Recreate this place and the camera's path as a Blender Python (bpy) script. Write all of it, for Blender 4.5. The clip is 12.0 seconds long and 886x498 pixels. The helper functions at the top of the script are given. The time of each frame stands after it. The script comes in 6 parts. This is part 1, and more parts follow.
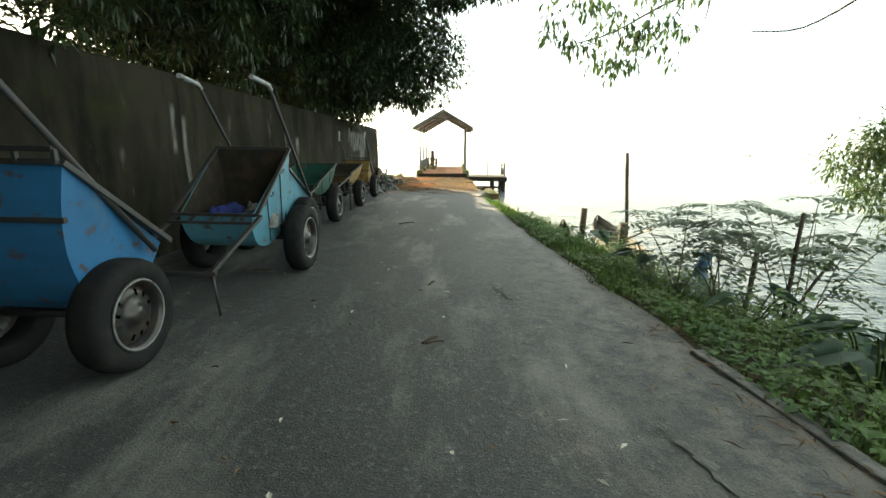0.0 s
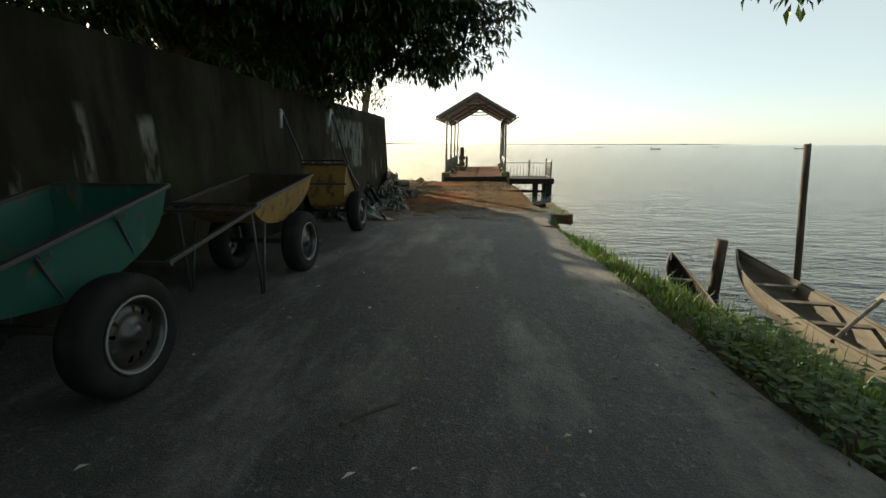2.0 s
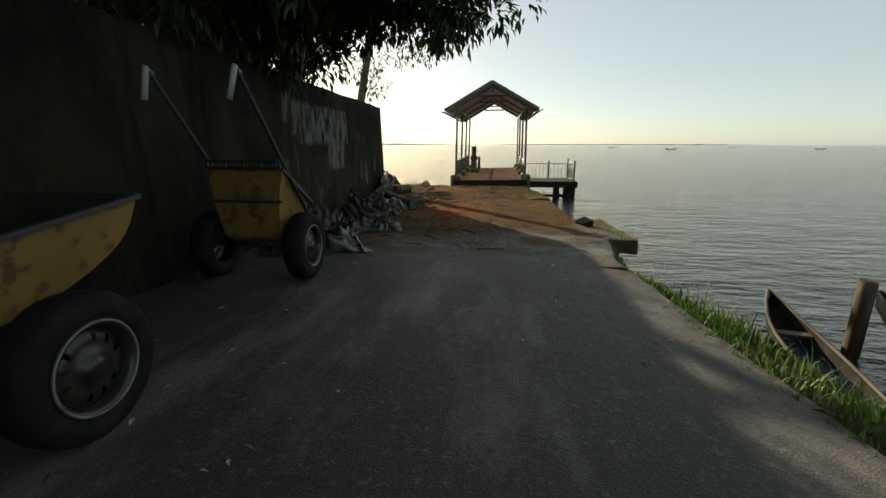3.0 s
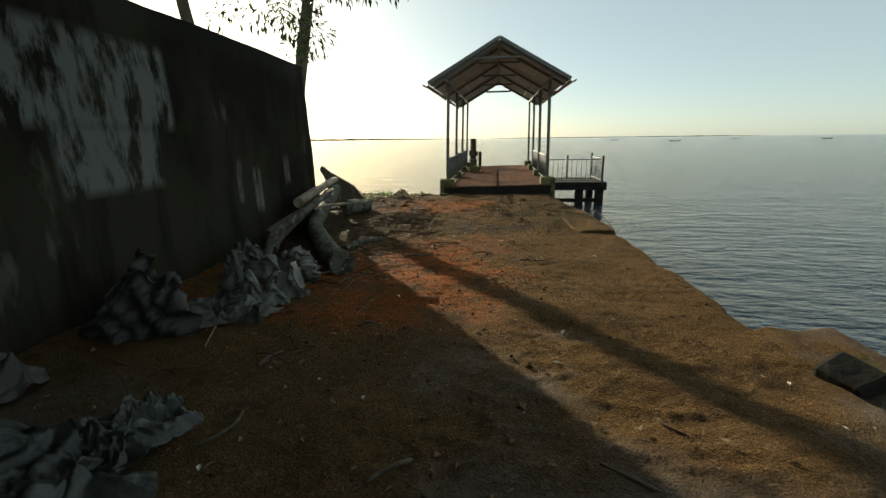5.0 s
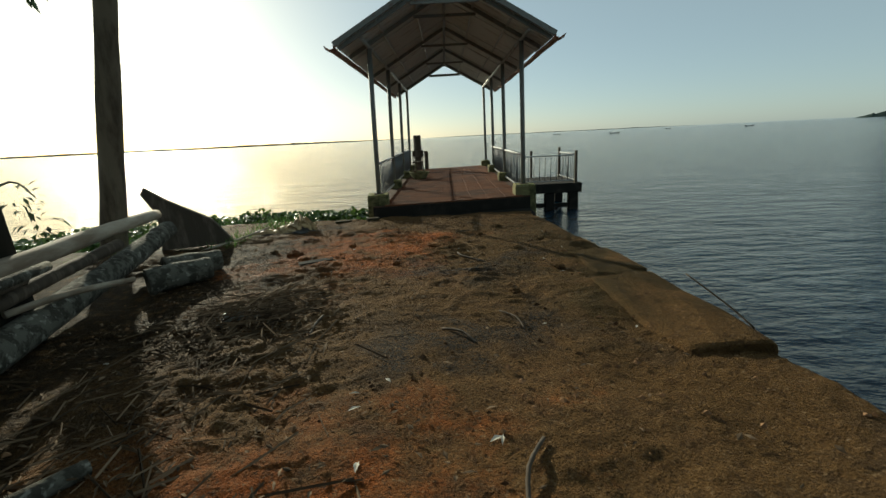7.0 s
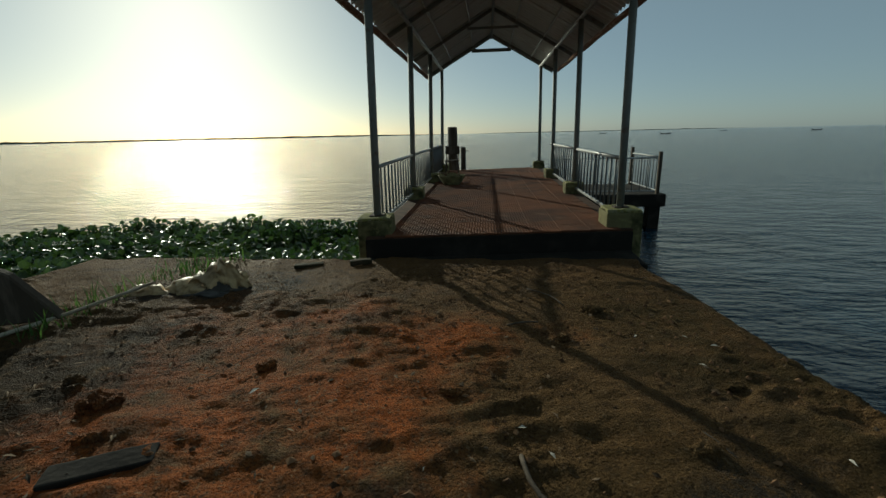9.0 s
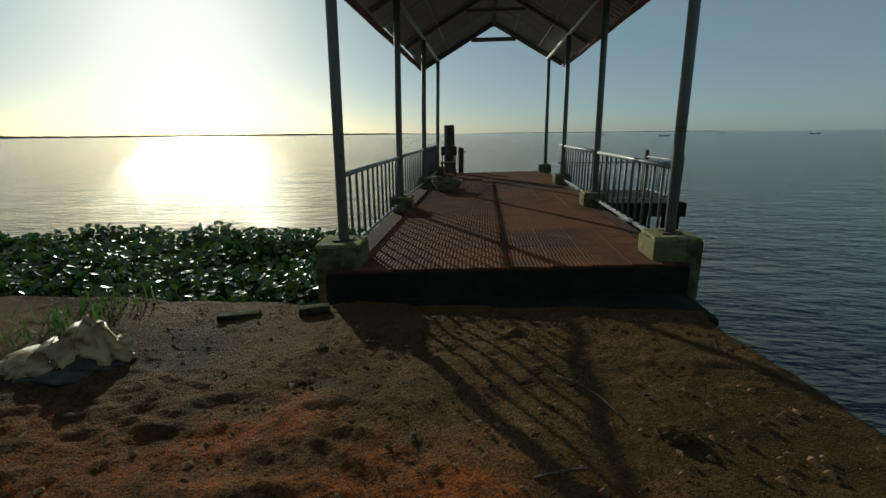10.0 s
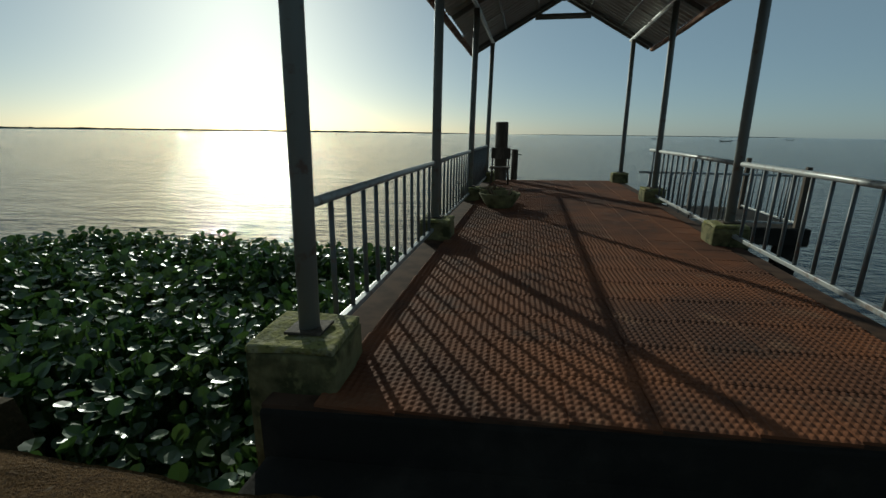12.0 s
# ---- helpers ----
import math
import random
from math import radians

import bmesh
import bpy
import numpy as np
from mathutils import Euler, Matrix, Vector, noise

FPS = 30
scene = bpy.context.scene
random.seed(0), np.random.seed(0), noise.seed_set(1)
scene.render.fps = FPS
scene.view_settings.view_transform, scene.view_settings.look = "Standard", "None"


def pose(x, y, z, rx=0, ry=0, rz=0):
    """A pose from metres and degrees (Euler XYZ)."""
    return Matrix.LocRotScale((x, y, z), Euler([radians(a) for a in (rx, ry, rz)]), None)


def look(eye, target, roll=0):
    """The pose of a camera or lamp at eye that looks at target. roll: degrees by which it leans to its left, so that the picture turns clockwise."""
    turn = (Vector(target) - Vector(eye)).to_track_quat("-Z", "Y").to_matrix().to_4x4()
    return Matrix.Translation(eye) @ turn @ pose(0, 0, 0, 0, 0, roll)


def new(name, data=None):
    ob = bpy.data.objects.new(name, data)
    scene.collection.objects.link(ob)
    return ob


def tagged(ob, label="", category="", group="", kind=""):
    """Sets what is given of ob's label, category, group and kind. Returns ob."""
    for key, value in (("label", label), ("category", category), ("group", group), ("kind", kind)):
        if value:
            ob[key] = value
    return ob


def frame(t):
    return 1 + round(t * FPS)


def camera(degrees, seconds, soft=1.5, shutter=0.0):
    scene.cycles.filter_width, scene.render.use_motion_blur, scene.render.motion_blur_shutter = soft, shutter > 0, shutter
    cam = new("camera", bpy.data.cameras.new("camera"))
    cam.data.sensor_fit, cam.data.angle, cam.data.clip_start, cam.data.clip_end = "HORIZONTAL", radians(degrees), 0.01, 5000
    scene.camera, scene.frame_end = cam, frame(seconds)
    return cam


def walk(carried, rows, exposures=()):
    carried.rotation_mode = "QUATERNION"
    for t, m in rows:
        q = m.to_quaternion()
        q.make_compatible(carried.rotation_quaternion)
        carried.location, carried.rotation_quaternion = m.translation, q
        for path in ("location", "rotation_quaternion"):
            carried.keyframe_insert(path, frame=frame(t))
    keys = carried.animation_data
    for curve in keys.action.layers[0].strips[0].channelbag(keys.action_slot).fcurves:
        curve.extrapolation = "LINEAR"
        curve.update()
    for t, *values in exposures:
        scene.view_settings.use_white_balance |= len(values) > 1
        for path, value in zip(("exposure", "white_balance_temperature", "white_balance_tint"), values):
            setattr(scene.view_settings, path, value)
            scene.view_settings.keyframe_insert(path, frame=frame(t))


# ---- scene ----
cam = camera(90.8, 12.0)
PATH = [
    (0, (0.321, 0.205, 1.213), (0.285, 2.152, 0.756), 1.0),
    (0.5, (0.213, 1.65, 1.205), (0.07, 3.591, 0.744), 1.2),
    (1, (0.159, 3.056, 1.184), (-0.001, 4.995, 0.721), 0.1),
    (1.5, (0.106, 4.47, 1.143), (-0.046, 6.41, 0.678), -0.0),
    (2, (0.026, 5.886, 1.109), (-0.142, 7.823, 0.641), 0.1),
    (2.5, (-0.087, 7.27, 1.057), (-0.29, 9.204, 0.59), 0.5),
    (4.3, (-0.281, 11.977, 0.956), (-0.512, 13.908, 0.489), -0.8),
    (4.5, (-0.311, 12.5, 0.945), (-0.538, 14.43, 0.471), -0.7),
    (5, (-0.374, 13.692, 0.911), (-0.591, 15.62, 0.422), -0.7),
    (5.5, (-0.437, 14.693, 0.883), (-0.652, 16.619, 0.39), -0.6),
    (6, (-0.541, 15.609, 0.858), (-0.813, 17.528, 0.363), -0.1),
    (6.5, (-0.487, 16.544, 0.842), (-0.682, 18.473, 0.353), -2.2),
    (7, (-0.416, 17.477, 0.808), (-0.423, 19.415, 0.312), -2.8),
    (8.8, (-0.45, 20.324, 0.737), (-0.657, 22.247, 0.225), -0.6),
    (9, (-0.419, 20.593, 0.723), (-0.59, 22.52, 0.215), -1.3),
    (9.5, (-0.442, 21.187, 0.71), (-0.469, 23.12, 0.197), -2.0),
    (10, (-0.454, 21.819, 0.71), (-0.612, 23.746, 0.199), -0.6),
    (10.5, (-0.501, 22.46, 0.686), (-0.634, 24.391, 0.183), -0.6),
    (11, (-0.592, 22.976, 0.673), (-0.874, 24.889, 0.159), 0.7),
    (11.5, (-0.675, 23.393, 0.678), (-1.022, 25.293, 0.157), 1.1),
    (12, (-0.7, 23.619, 0.671), (-1.042, 25.522, 0.159), 0.7),
]
walk(cam, [(t, look(eye, target, roll)) for t, eye, target, roll in PATH],
     exposures=((0.0, 2.6, 7900, 0), (1.0, 1.9, 7700, 0), (2.0, 1.05, 7500, 4), (2.7, 0.72, 7500, 5), (4.5, 0.6, 7200, -1), (6.0, 0.48, 6850, -2), (7.0, 0.15, 6500, -5), (9.0, -0.6, 6000, -8), (12.0, -0.68, 5650, -8)))

# ---- world and sun ----
SUN_AZ, SUN_EL = 33.0, 16.0          # degrees left of +y, degrees above the horizon
world = bpy.data.worlds.new("sky")
scene.world = world
world.use_nodes = True
wn = world.node_tree
sky = wn.nodes.new("ShaderNodeTexSky")
sky.sky_type = "NISHITA"
sky.sun_disc = False
sky.sun_elevation = radians(SUN_EL)
sky.sun_rotation = radians(-SUN_AZ)
sky.air_density, sky.dust_density, sky.ozone_density = 0.65, 0.8, 1.0
wn.nodes["Background"].inputs[1].default_value = 0.08
haze = wn.nodes.new("ShaderNodeMix")        # thin pale morning haze over the whole sky
haze.data_type = "RGBA"
haze.inputs[0].default_value = 0.4
haze.inputs[7].default_value = (6.7, 7.7, 8.1, 1)
wn.links.new(sky.outputs[0], haze.inputs[6])
wn.links.new(haze.outputs[2], wn.nodes["Background"].inputs[0])
sun_data = bpy.data.lights.new("sun", "SUN")
sun_data.energy, sun_data.angle, sun_data.color = 5.0, radians(0.6), (1.0, 0.88, 0.73)
sun = new("sun", sun_data)
TO_SUN = Vector((-math.sin(radians(SUN_AZ)) * math.cos(radians(SUN_EL)), math.cos(radians(SUN_AZ)) * math.cos(radians(SUN_EL)), math.sin(radians(SUN_EL))))
sun.matrix_world = look(TO_SUN * 60, (0, 0, 0))


# ---- materials ----
class Mat:
    """A small node builder: colours mixed by noise at world scale, roughness, bump."""

    def __init__(self, name, rough=0.7, metal=0.0):
        self.m = bpy.data.materials.new(name)
        self.m.use_nodes = True
        self.t = self.m.node_tree
        self.b = self.t.nodes["Principled BSDF"]
        self.b.inputs["Roughness"].default_value = rough
        self.b.inputs["Metallic"].default_value = metal
        if rough >= 0.7:
            self.b.inputs["Specular IOR Level"].default_value = 0.12
        self.geo = self.t.nodes.new("ShaderNodeNewGeometry")
        self.obj = self.t.nodes.new("ShaderNodeTexCoord")
        self.col = None
        self.normal = None

    def node(self, kind):
        return self.t.nodes.new(kind)

    def link(self, a, b):
        self.t.links.new(a, b)

    def noise(self, scale, detail=4, rough=0.55, stretch=(1, 1, 1), local=False):
        mp = self.node("ShaderNodeMapping")
        mp.inputs["Scale"].default_value = stretch
        self.link(self.obj.outputs["Object"] if local else self.geo.outputs["Position"], mp.inputs[0])
        n = self.node("ShaderNodeTexNoise")
        n.inputs["Scale"].default_value = scale
        n.inputs["Detail"].default_value = detail
        n.inputs["Roughness"].default_value = rough
        self.link(mp.outputs[0], n.inputs["Vector"])
        return n.outputs["Fac"]

    def voronoi(self, scale, feature="F1", stretch=(1, 1, 1)):
        mp = self.node("ShaderNodeMapping")
        mp.inputs["Scale"].default_value = stretch
        self.link(self.geo.outputs["Position"], mp.inputs[0])
        n = self.node("ShaderNodeTexVoronoi")
        n.feature = feature
        n.inputs["Scale"].default_value = scale
        self.link(mp.outputs[0], n.inputs["Vector"])
        return n.outputs["Distance"]

    def ramp(self, fac, lo, hi, a=0.0, b=1.0):
        r = self.node("ShaderNodeMapRange")
        r.inputs[1].default_value, r.inputs[2].default_value, r.inputs[3].default_value, r.inputs[4].default_value = lo, hi, a, b
        self.link(fac, r.inputs[0])
        return r.outputs[0]

    def math(self, op, a, b):
        n = self.node("ShaderNodeMath")
        n.operation = op
        for i, v in enumerate((a, b)):
            if isinstance(v, (int, float)):
                n.inputs[i].default_value = v
            else:
                self.link(v, n.inputs[i])
        return n.outputs[0]

    def axis(self, i):
        n = self.node("ShaderNodeSeparateXYZ")
        self.link(self.geo.outputs["Position"], n.inputs[0])
        return n.outputs[i]

    def base(self, rgb):
        n = self.node("ShaderNodeRGB")
        n.outputs[0].default_value = (*rgb, 1)
        self.col = n.outputs[0]
        return self

    def over(self, fac, rgb, amount=1.0):
        """Lay another colour over, where fac is high."""
        n = self.node("ShaderNodeMix")
        n.data_type = "RGBA"
        self.link(self.math("MULTIPLY", fac, amount), n.inputs[0])
        self.link(self.col, n.inputs[6])
        if isinstance(rgb, tuple):
            n.inputs[7].default_value = (*rgb, 1)
        else:
            self.link(rgb, n.inputs[7])
        self.col = n.outputs[2]
        return self

    def bump(self, fac, strength=0.3, dist=0.01):
        n = self.node("ShaderNodeBump")
        n.inputs["Strength"].default_value = strength
        n.inputs["Distance"].default_value = dist
        self.link(fac, n.inputs["Height"])
        if self.normal is not None:
            self.link(self.normal, n.inputs["Normal"])
        self.normal = n.outputs[0]
        return self

    def rough(self, fac, lo, hi):
        self.link(self.ramp(fac, 0.3, 0.7, lo, hi), self.b.inputs["Roughness"])
        return self

    def vary(self, amount=0.3):
        info = self.node("ShaderNodeObjectInfo")
        hsv = self.node("ShaderNodeHueSaturation")
        self.link(self.ramp(info.outputs["Random"], 0, 1, 1 - amount, 1 + amount), hsv.inputs["Value"])
        self.link(self.col, hsv.inputs["Color"])
        self.col = hsv.outputs[0]
        return self

    def island(self, amount=0.35):
        hsv = self.node("ShaderNodeHueSaturation")
        self.link(self.ramp(self.geo.outputs["Random Per Island"], 0, 1, 1 - amount, 1 + amount), hsv.inputs["Value"])
        self.link(self.col, hsv.inputs["Color"])
        self.col = hsv.outputs[0]
        return self

    def done(self):
        self.link(self.col, self.b.inputs["Base Color"])
        if self.normal is not None:
            self.link(self.normal, self.b.inputs["Normal"])
        return self.m


def road_material():
    """Asphalt with pale aggregate and dust; beyond it dusty soil with red laterite patches."""
    m = Mat("road_surface", 0.66)
    mid, fine = m.noise(4, 5), m.noise(140, 3, 0.6)
    m.base((0.05, 0.051, 0.049))
    m.over(m.ramp(m.voronoi(75), 0.1, 0.34, 1.0, 0.0), (0.16, 0.16, 0.15), 0.75)                      # stone chips
    m.over(m.ramp(fine, 0.5, 0.66), (0.02, 0.02, 0.02), 0.8)
    m.over(m.ramp(m.noise(26, 4, 0.7), 0.56, 0.7), (0.21, 0.2, 0.185), 0.6)
    m.over(m.ramp(m.noise(1.1, 6, 0.7, (1, 0.3, 1)), 0.5, 0.68), (0.3, 0.285, 0.25), 0.6)             # dust swept along the way
    m.over(m.ramp(mid, 0.52, 0.7), (0.035, 0.036, 0.036), 0.5)
    rim = m.math("ADD", m.axis(0), m.ramp(m.noise(1.7, 5, 0.65), 0.2, 0.8, -0.5, 0.5))
    m.over(m.math("MULTIPLY", m.ramp(rim, 0.55, 1.7), m.ramp(m.noise(6, 6, 0.7), 0.4, 0.62)), (0.21, 0.185, 0.15), 0.7)   # silt towards the lake edge
    wob = m.math("ADD", m.axis(1), m.ramp(m.noise(0.9, 5), 0.2, 0.8, -2.2, 2.2))
    soil = m.ramp(wob, 13.4, 15.6)
    m.link(m.ramp(soil, 0, 1, 0.5, 0.02), m.b.inputs["Specular IOR Level"])
    m.over(soil, (0.165, 0.096, 0.04))

    def window(axis, lo, hi, soft):
        v = m.math("ADD", m.axis(axis), m.ramp(m.noise(1.6, 6, 0.65), 0.2, 0.8, -0.9, 0.9))
        return m.math("MULTIPLY", m.ramp(v, lo - soft, lo + soft), m.ramp(v, hi - soft, hi + soft, 1.0, 0.0))
    m.over(m.math("MULTIPLY", soil, m.ramp(m.noise(0.9, 5), 0.5, 0.65)), (0.21, 0.125, 0.06), 0.5)
    for x0, x1, y0, y1 in ((-1.8, -0.4, 16.3, 18.8), (-2.5, -0.5, 21.2, 23.2), (-2.6, -1.5, 16.7, 17.8)):     # red laterite
        red = m.math("MULTIPLY", window(0, x0, x1, 0.3), window(1, y0, y1, 0.45))
        m.over(m.math("MULTIPLY", red, m.ramp(m.noise(3.4, 6, 0.65), 0.34, 0.54)), (0.4, 0.112, 0.026), 0.95)
    m.over(m.math("MULTIPLY", soil, m.ramp(m.noise(2.3, 6, 0.65), 0.55, 0.66)), (0.07, 0.05, 0.032), 0.65)
    m.over(m.math("MULTIPLY", soil, m.ramp(m.noise(10, 6, 0.7), 0.53, 0.62)), (0.085, 0.048, 0.024), 0.65)
    m.over(m.math("MULTIPLY", soil, m.ramp(m.noise(75, 3), 0.5, 0.66)), (0.07, 0.043, 0.025), 0.75)
    m.over(m.math("MULTIPLY", soil, m.ramp(m.noise(45, 3), 0.6, 0.7)), (0.34, 0.23, 0.13), 0.6)
    damp = m.math("MULTIPLY", window(0, 0.2, 3.0, 0.5), window(1, 19.8, 24.0, 0.5))
    m.over(m.math("MULTIPLY", damp, m.ramp(m.noise(2.6, 6, 0.65), 0.36, 0.52)), (0.06, 0.047, 0.022), 0.7)            # damp mossy soil at the lake side
    m.over(m.math("MULTIPLY", m.math("MULTIPLY", window(0, -8.0, -2.0, 0.4), window(1, 18.2, 23.0, 0.5)), m.ramp(m.noise(9, 6, 0.7), 0.32, 0.5)), (0.035, 0.027, 0.018), 0.85)      # rotted leaf litter
    for x0, x1, y0, y1 in ((-2.9, -1.7, 23.5, 24.0), (-0.9, 0.2, 21.0, 21.6), (-0.9, 0.3, 19.6, 20.1)):      # dark gravel
        m.over(m.math("MULTIPLY", m.math("MULTIPLY", window(0, x0, x1, 0.3), window(1, y0, y1, 0.2)), m.ramp(m.noise(60, 3), 0.36, 0.5)), (0.04, 0.04, 0.038), 0.85)
    m.bump(m.math("MULTIPLY", m.noise(7, 7, 0.7), m.ramp(soil, 0, 1, 0.5, 1.4)), 0.7, 0.045)
    m.bump(m.math("MULTIPLY", m.noise(26, 6, 0.75), m.ramp(soil, 0, 1, 0.3, 1.5)), 1.0, 0.04)
    m.bump(m.math("MULTIPLY", m.voronoi(95), m.ramp(soil, 0, 1, 0.35, 1.0)), 0.9, 0.009)
    m.bump(m.noise(150, 3, 0.7), 0.8, 0.006)
    return m.done()


def make_mats():
    M = {}
    M["road"] = road_material()
    m = Mat("concrete_edge", 0.9).base((0.25, 0.22, 0.18))
    m.over(m.ramp(m.noise(3, 6), 0.45, 0.65), (0.12, 0.1, 0.08)).over(m.ramp(m.noise(25, 4), 0.5, 0.7), (0.33, 0.3, 0.25), 0.6)
    M["concrete"] = m.bump(m.noise(30, 5), 0.5, 0.01).done()
    # Near-black base puts the shade on the jetty's faces into the colour.
    m = Mat("dark_shade_concrete", 0.97).base((0.022, 0.02, 0.017))
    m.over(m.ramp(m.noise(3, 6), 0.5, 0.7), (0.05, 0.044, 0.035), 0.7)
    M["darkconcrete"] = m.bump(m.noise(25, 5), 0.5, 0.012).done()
    m = Mat("mossy_plinth", 0.9).base((0.17, 0.155, 0.075))
    m.over(m.ramp(m.noise(6, 6), 0.45, 0.62), (0.055, 0.055, 0.025)).over(m.ramp(m.noise(14, 4), 0.55, 0.7), (0.26, 0.24, 0.1), 0.7)
    M["plinth"] = m.bump(m.noise(25, 5), 0.5, 0.012).done()
    m = Mat("moss_crust", 0.95).base((0.24, 0.23, 0.08))
    M["moss"] = m.over(m.ramp(m.noise(16, 6, 0.7), 0.45, 0.6), (0.32, 0.3, 0.2), 0.8).over(m.ramp(m.noise(40, 4), 0.5, 0.65), (0.07, 0.075, 0.03), 0.7).bump(m.noise(45, 5), 0.8, 0.015).done()
    # Stained plaster, toned below its real colour to carry part of the wall's shade.
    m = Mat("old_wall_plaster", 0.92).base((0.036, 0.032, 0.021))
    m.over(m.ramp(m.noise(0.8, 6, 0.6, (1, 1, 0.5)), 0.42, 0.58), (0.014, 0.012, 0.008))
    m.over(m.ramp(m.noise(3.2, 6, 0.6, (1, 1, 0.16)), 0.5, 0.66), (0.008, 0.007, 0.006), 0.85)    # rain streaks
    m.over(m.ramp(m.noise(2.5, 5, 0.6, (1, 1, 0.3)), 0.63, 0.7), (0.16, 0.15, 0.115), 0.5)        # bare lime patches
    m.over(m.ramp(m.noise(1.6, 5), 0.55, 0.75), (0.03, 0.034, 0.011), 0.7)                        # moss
    def window(axis, lo, hi, soft):
        v = m.axis(axis)
        return m.math("MULTIPLY", m.ramp(v, lo - soft, lo + soft), m.ramp(v, hi - soft, hi + soft, 1.0, 0.0))
    streak = m.ramp(m.noise(7, 6, 0.7, (1, 1, 0.28)), 0.42, 0.53)
    for y0, y1, z0, z1 in ((15.0, 17.2, 1.02, 1.62), (16.13, 17.0, 0.58, 1.02), (14.5, 14.72, 1.32, 1.72), (14.8, 14.98, 1.15, 1.62)):      # remains of whitewash
        m.over(m.math("MULTIPLY", m.math("MULTIPLY", window(1, y0, y1, 0.03), window(2, z0, z1, 0.04)), streak), (0.17, 0.18, 0.165), 0.85)
    for y0, y1, z0, z1 in ((9.05, 9.13, 0.8, 1.38), (9.66, 9.84, 0.75, 1.33), (5.5, 5.58, 1.1, 1.62), (5.72, 5.8, 0.6, 1.5), (18.05, 18.12, 0.3, 0.7), (18.35, 18.5, 0.15, 0.6), (19.1, 19.25, 0.4, 0.7), (14.2, 14.6, 0.7, 0.78)):
        m.over(m.math("MULTIPLY", m.math("MULTIPLY", window(1, y0, y1, 0.02), window(2, z0, z1, 0.05)), m.ramp(m.noise(9, 4, 0.6, (1, 1, 0.3)), 0.35, 0.6)), (0.24, 0.23, 0.2), 0.7)
    M["wall"] = m.bump(m.noise(5, 6), 0.4, 0.03).bump(m.noise(45, 4), 0.3, 0.006).done()
    m = Mat("dried_mortar", 0.9).base((0.18, 0.175, 0.16))
    M["mortar"] = m.over(m.ramp(m.noise(12, 6, 0.7), 0.42, 0.58), (0.1, 0.098, 0.09), 0.9).bump(m.noise(50, 4), 0.5, 0.006).done()
    m = Mat("bank_soil", 0.95).base((0.06, 0.044, 0.026))
    m.over(m.ramp(m.noise(2, 6), 0.4, 0.65), (0.03, 0.032, 0.015)).over(m.ramp(m.noise(25, 4), 0.5, 0.7), (0.1, 0.07, 0.04), 0.6)
    M["soil"] = m.bump(m.noise(12, 6), 0.7, 0.04).done()
    m = Mat("painted_steel_post", 0.6, 0.0).base((0.19, 0.195, 0.175))
    m.over(m.ramp(m.noise(12, 5), 0.58, 0.68), (0.12, 0.06, 0.035), 0.7)
    M["post"] = m.bump(m.noise(60, 3), 0.15, 0.002).done()
    m = Mat("rail_grey_paint", 0.4, 0.15).base((0.32, 0.33, 0.32))
    m.over(m.ramp(m.noise(18, 5), 0.52, 0.66), (0.13, 0.075, 0.045), 0.7)
    M["rail"] = m.bump(m.noise(70, 3), 0.15, 0.002).done()
    m = Mat("dark_rail_bar", 0.5, 0.1).base((0.11, 0.12, 0.12))
    M["railbar"] = m.over(m.ramp(m.noise(18, 5), 0.55, 0.68), (0.14, 0.08, 0.05), 0.7).done()
    m = Mat("pale_painted_steel", 0.45, 0.1).base((0.4, 0.41, 0.39))
    M["palepost"] = m.over(m.ramp(m.noise(12, 5), 0.55, 0.66), (0.15, 0.09, 0.06), 0.7).done()
    m = Mat("corrugated_roof_sheet", 0.5, 0.0).base((0.58, 0.59, 0.56))
    m.over(m.ramp(m.noise(2, 6, 0.6, (1, 4, 1)), 0.54, 0.7), (0.26, 0.2, 0.15), 0.5)
    M["roof"] = m.bump(m.noise(40, 4), 0.15, 0.003).done()
    m = Mat("rusty_gutter", 0.7, 0.1).base((0.26, 0.14, 0.09))
    m.over(m.ramp(m.noise(9, 6), 0.48, 0.62), (0.5, 0.36, 0.28), 0.6)
    M["gutter"] = m.bump(m.noise(40, 4), 0.3, 0.004).done()
    m = Mat("deck_tile", 0.85).base((0.18, 0.07, 0.032))
    m.over(m.ramp(m.noise(1.5, 6), 0.42, 0.65), (0.09, 0.042, 0.026)).over(m.ramp(m.noise(5, 6), 0.58, 0.7), (0.19, 0.105, 0.062), 0.6).over(m.ramp(m.noise(2.2, 6, 0.7), 0.56, 0.66), (0.06, 0.04, 0.03), 0.6).vary(0.05)
    M["tile"] = m.bump(m.noise(60, 3), 0.25, 0.003).done()
    m = Mat("tile_joint", 0.97).base((0.05, 0.03, 0.02))
    M["joint"] = m.over(m.ramp(m.noise(8, 5), 0.4, 0.6), (0.085, 0.05, 0.032)).done()
    m = Mat("tyre_rubber", 0.75).base((0.013, 0.013, 0.013))
    m.over(m.ramp(m.noise(9, 6), 0.5, 0.7), (0.035, 0.032, 0.027), 0.5)
    M["tyre"] = m.bump(m.noise(50, 3), 0.2, 0.003).done()
    m = Mat("wheel_steel", 0.32, 0.0).base((0.018, 0.018, 0.018))
    m.over(m.ramp(m.noise(14, 5), 0.45, 0.62), (0.04, 0.028, 0.02), 0.8)
    M["rim"] = m.bump(m.noise(50, 3), 0.2, 0.002).done()
    m = Mat("wheel_pale", 0.45, 0.2).base((0.2, 0.2, 0.19))
    m.over(m.ramp(m.noise(14, 5), 0.5, 0.66), (0.12, 0.08, 0.05), 0.7)
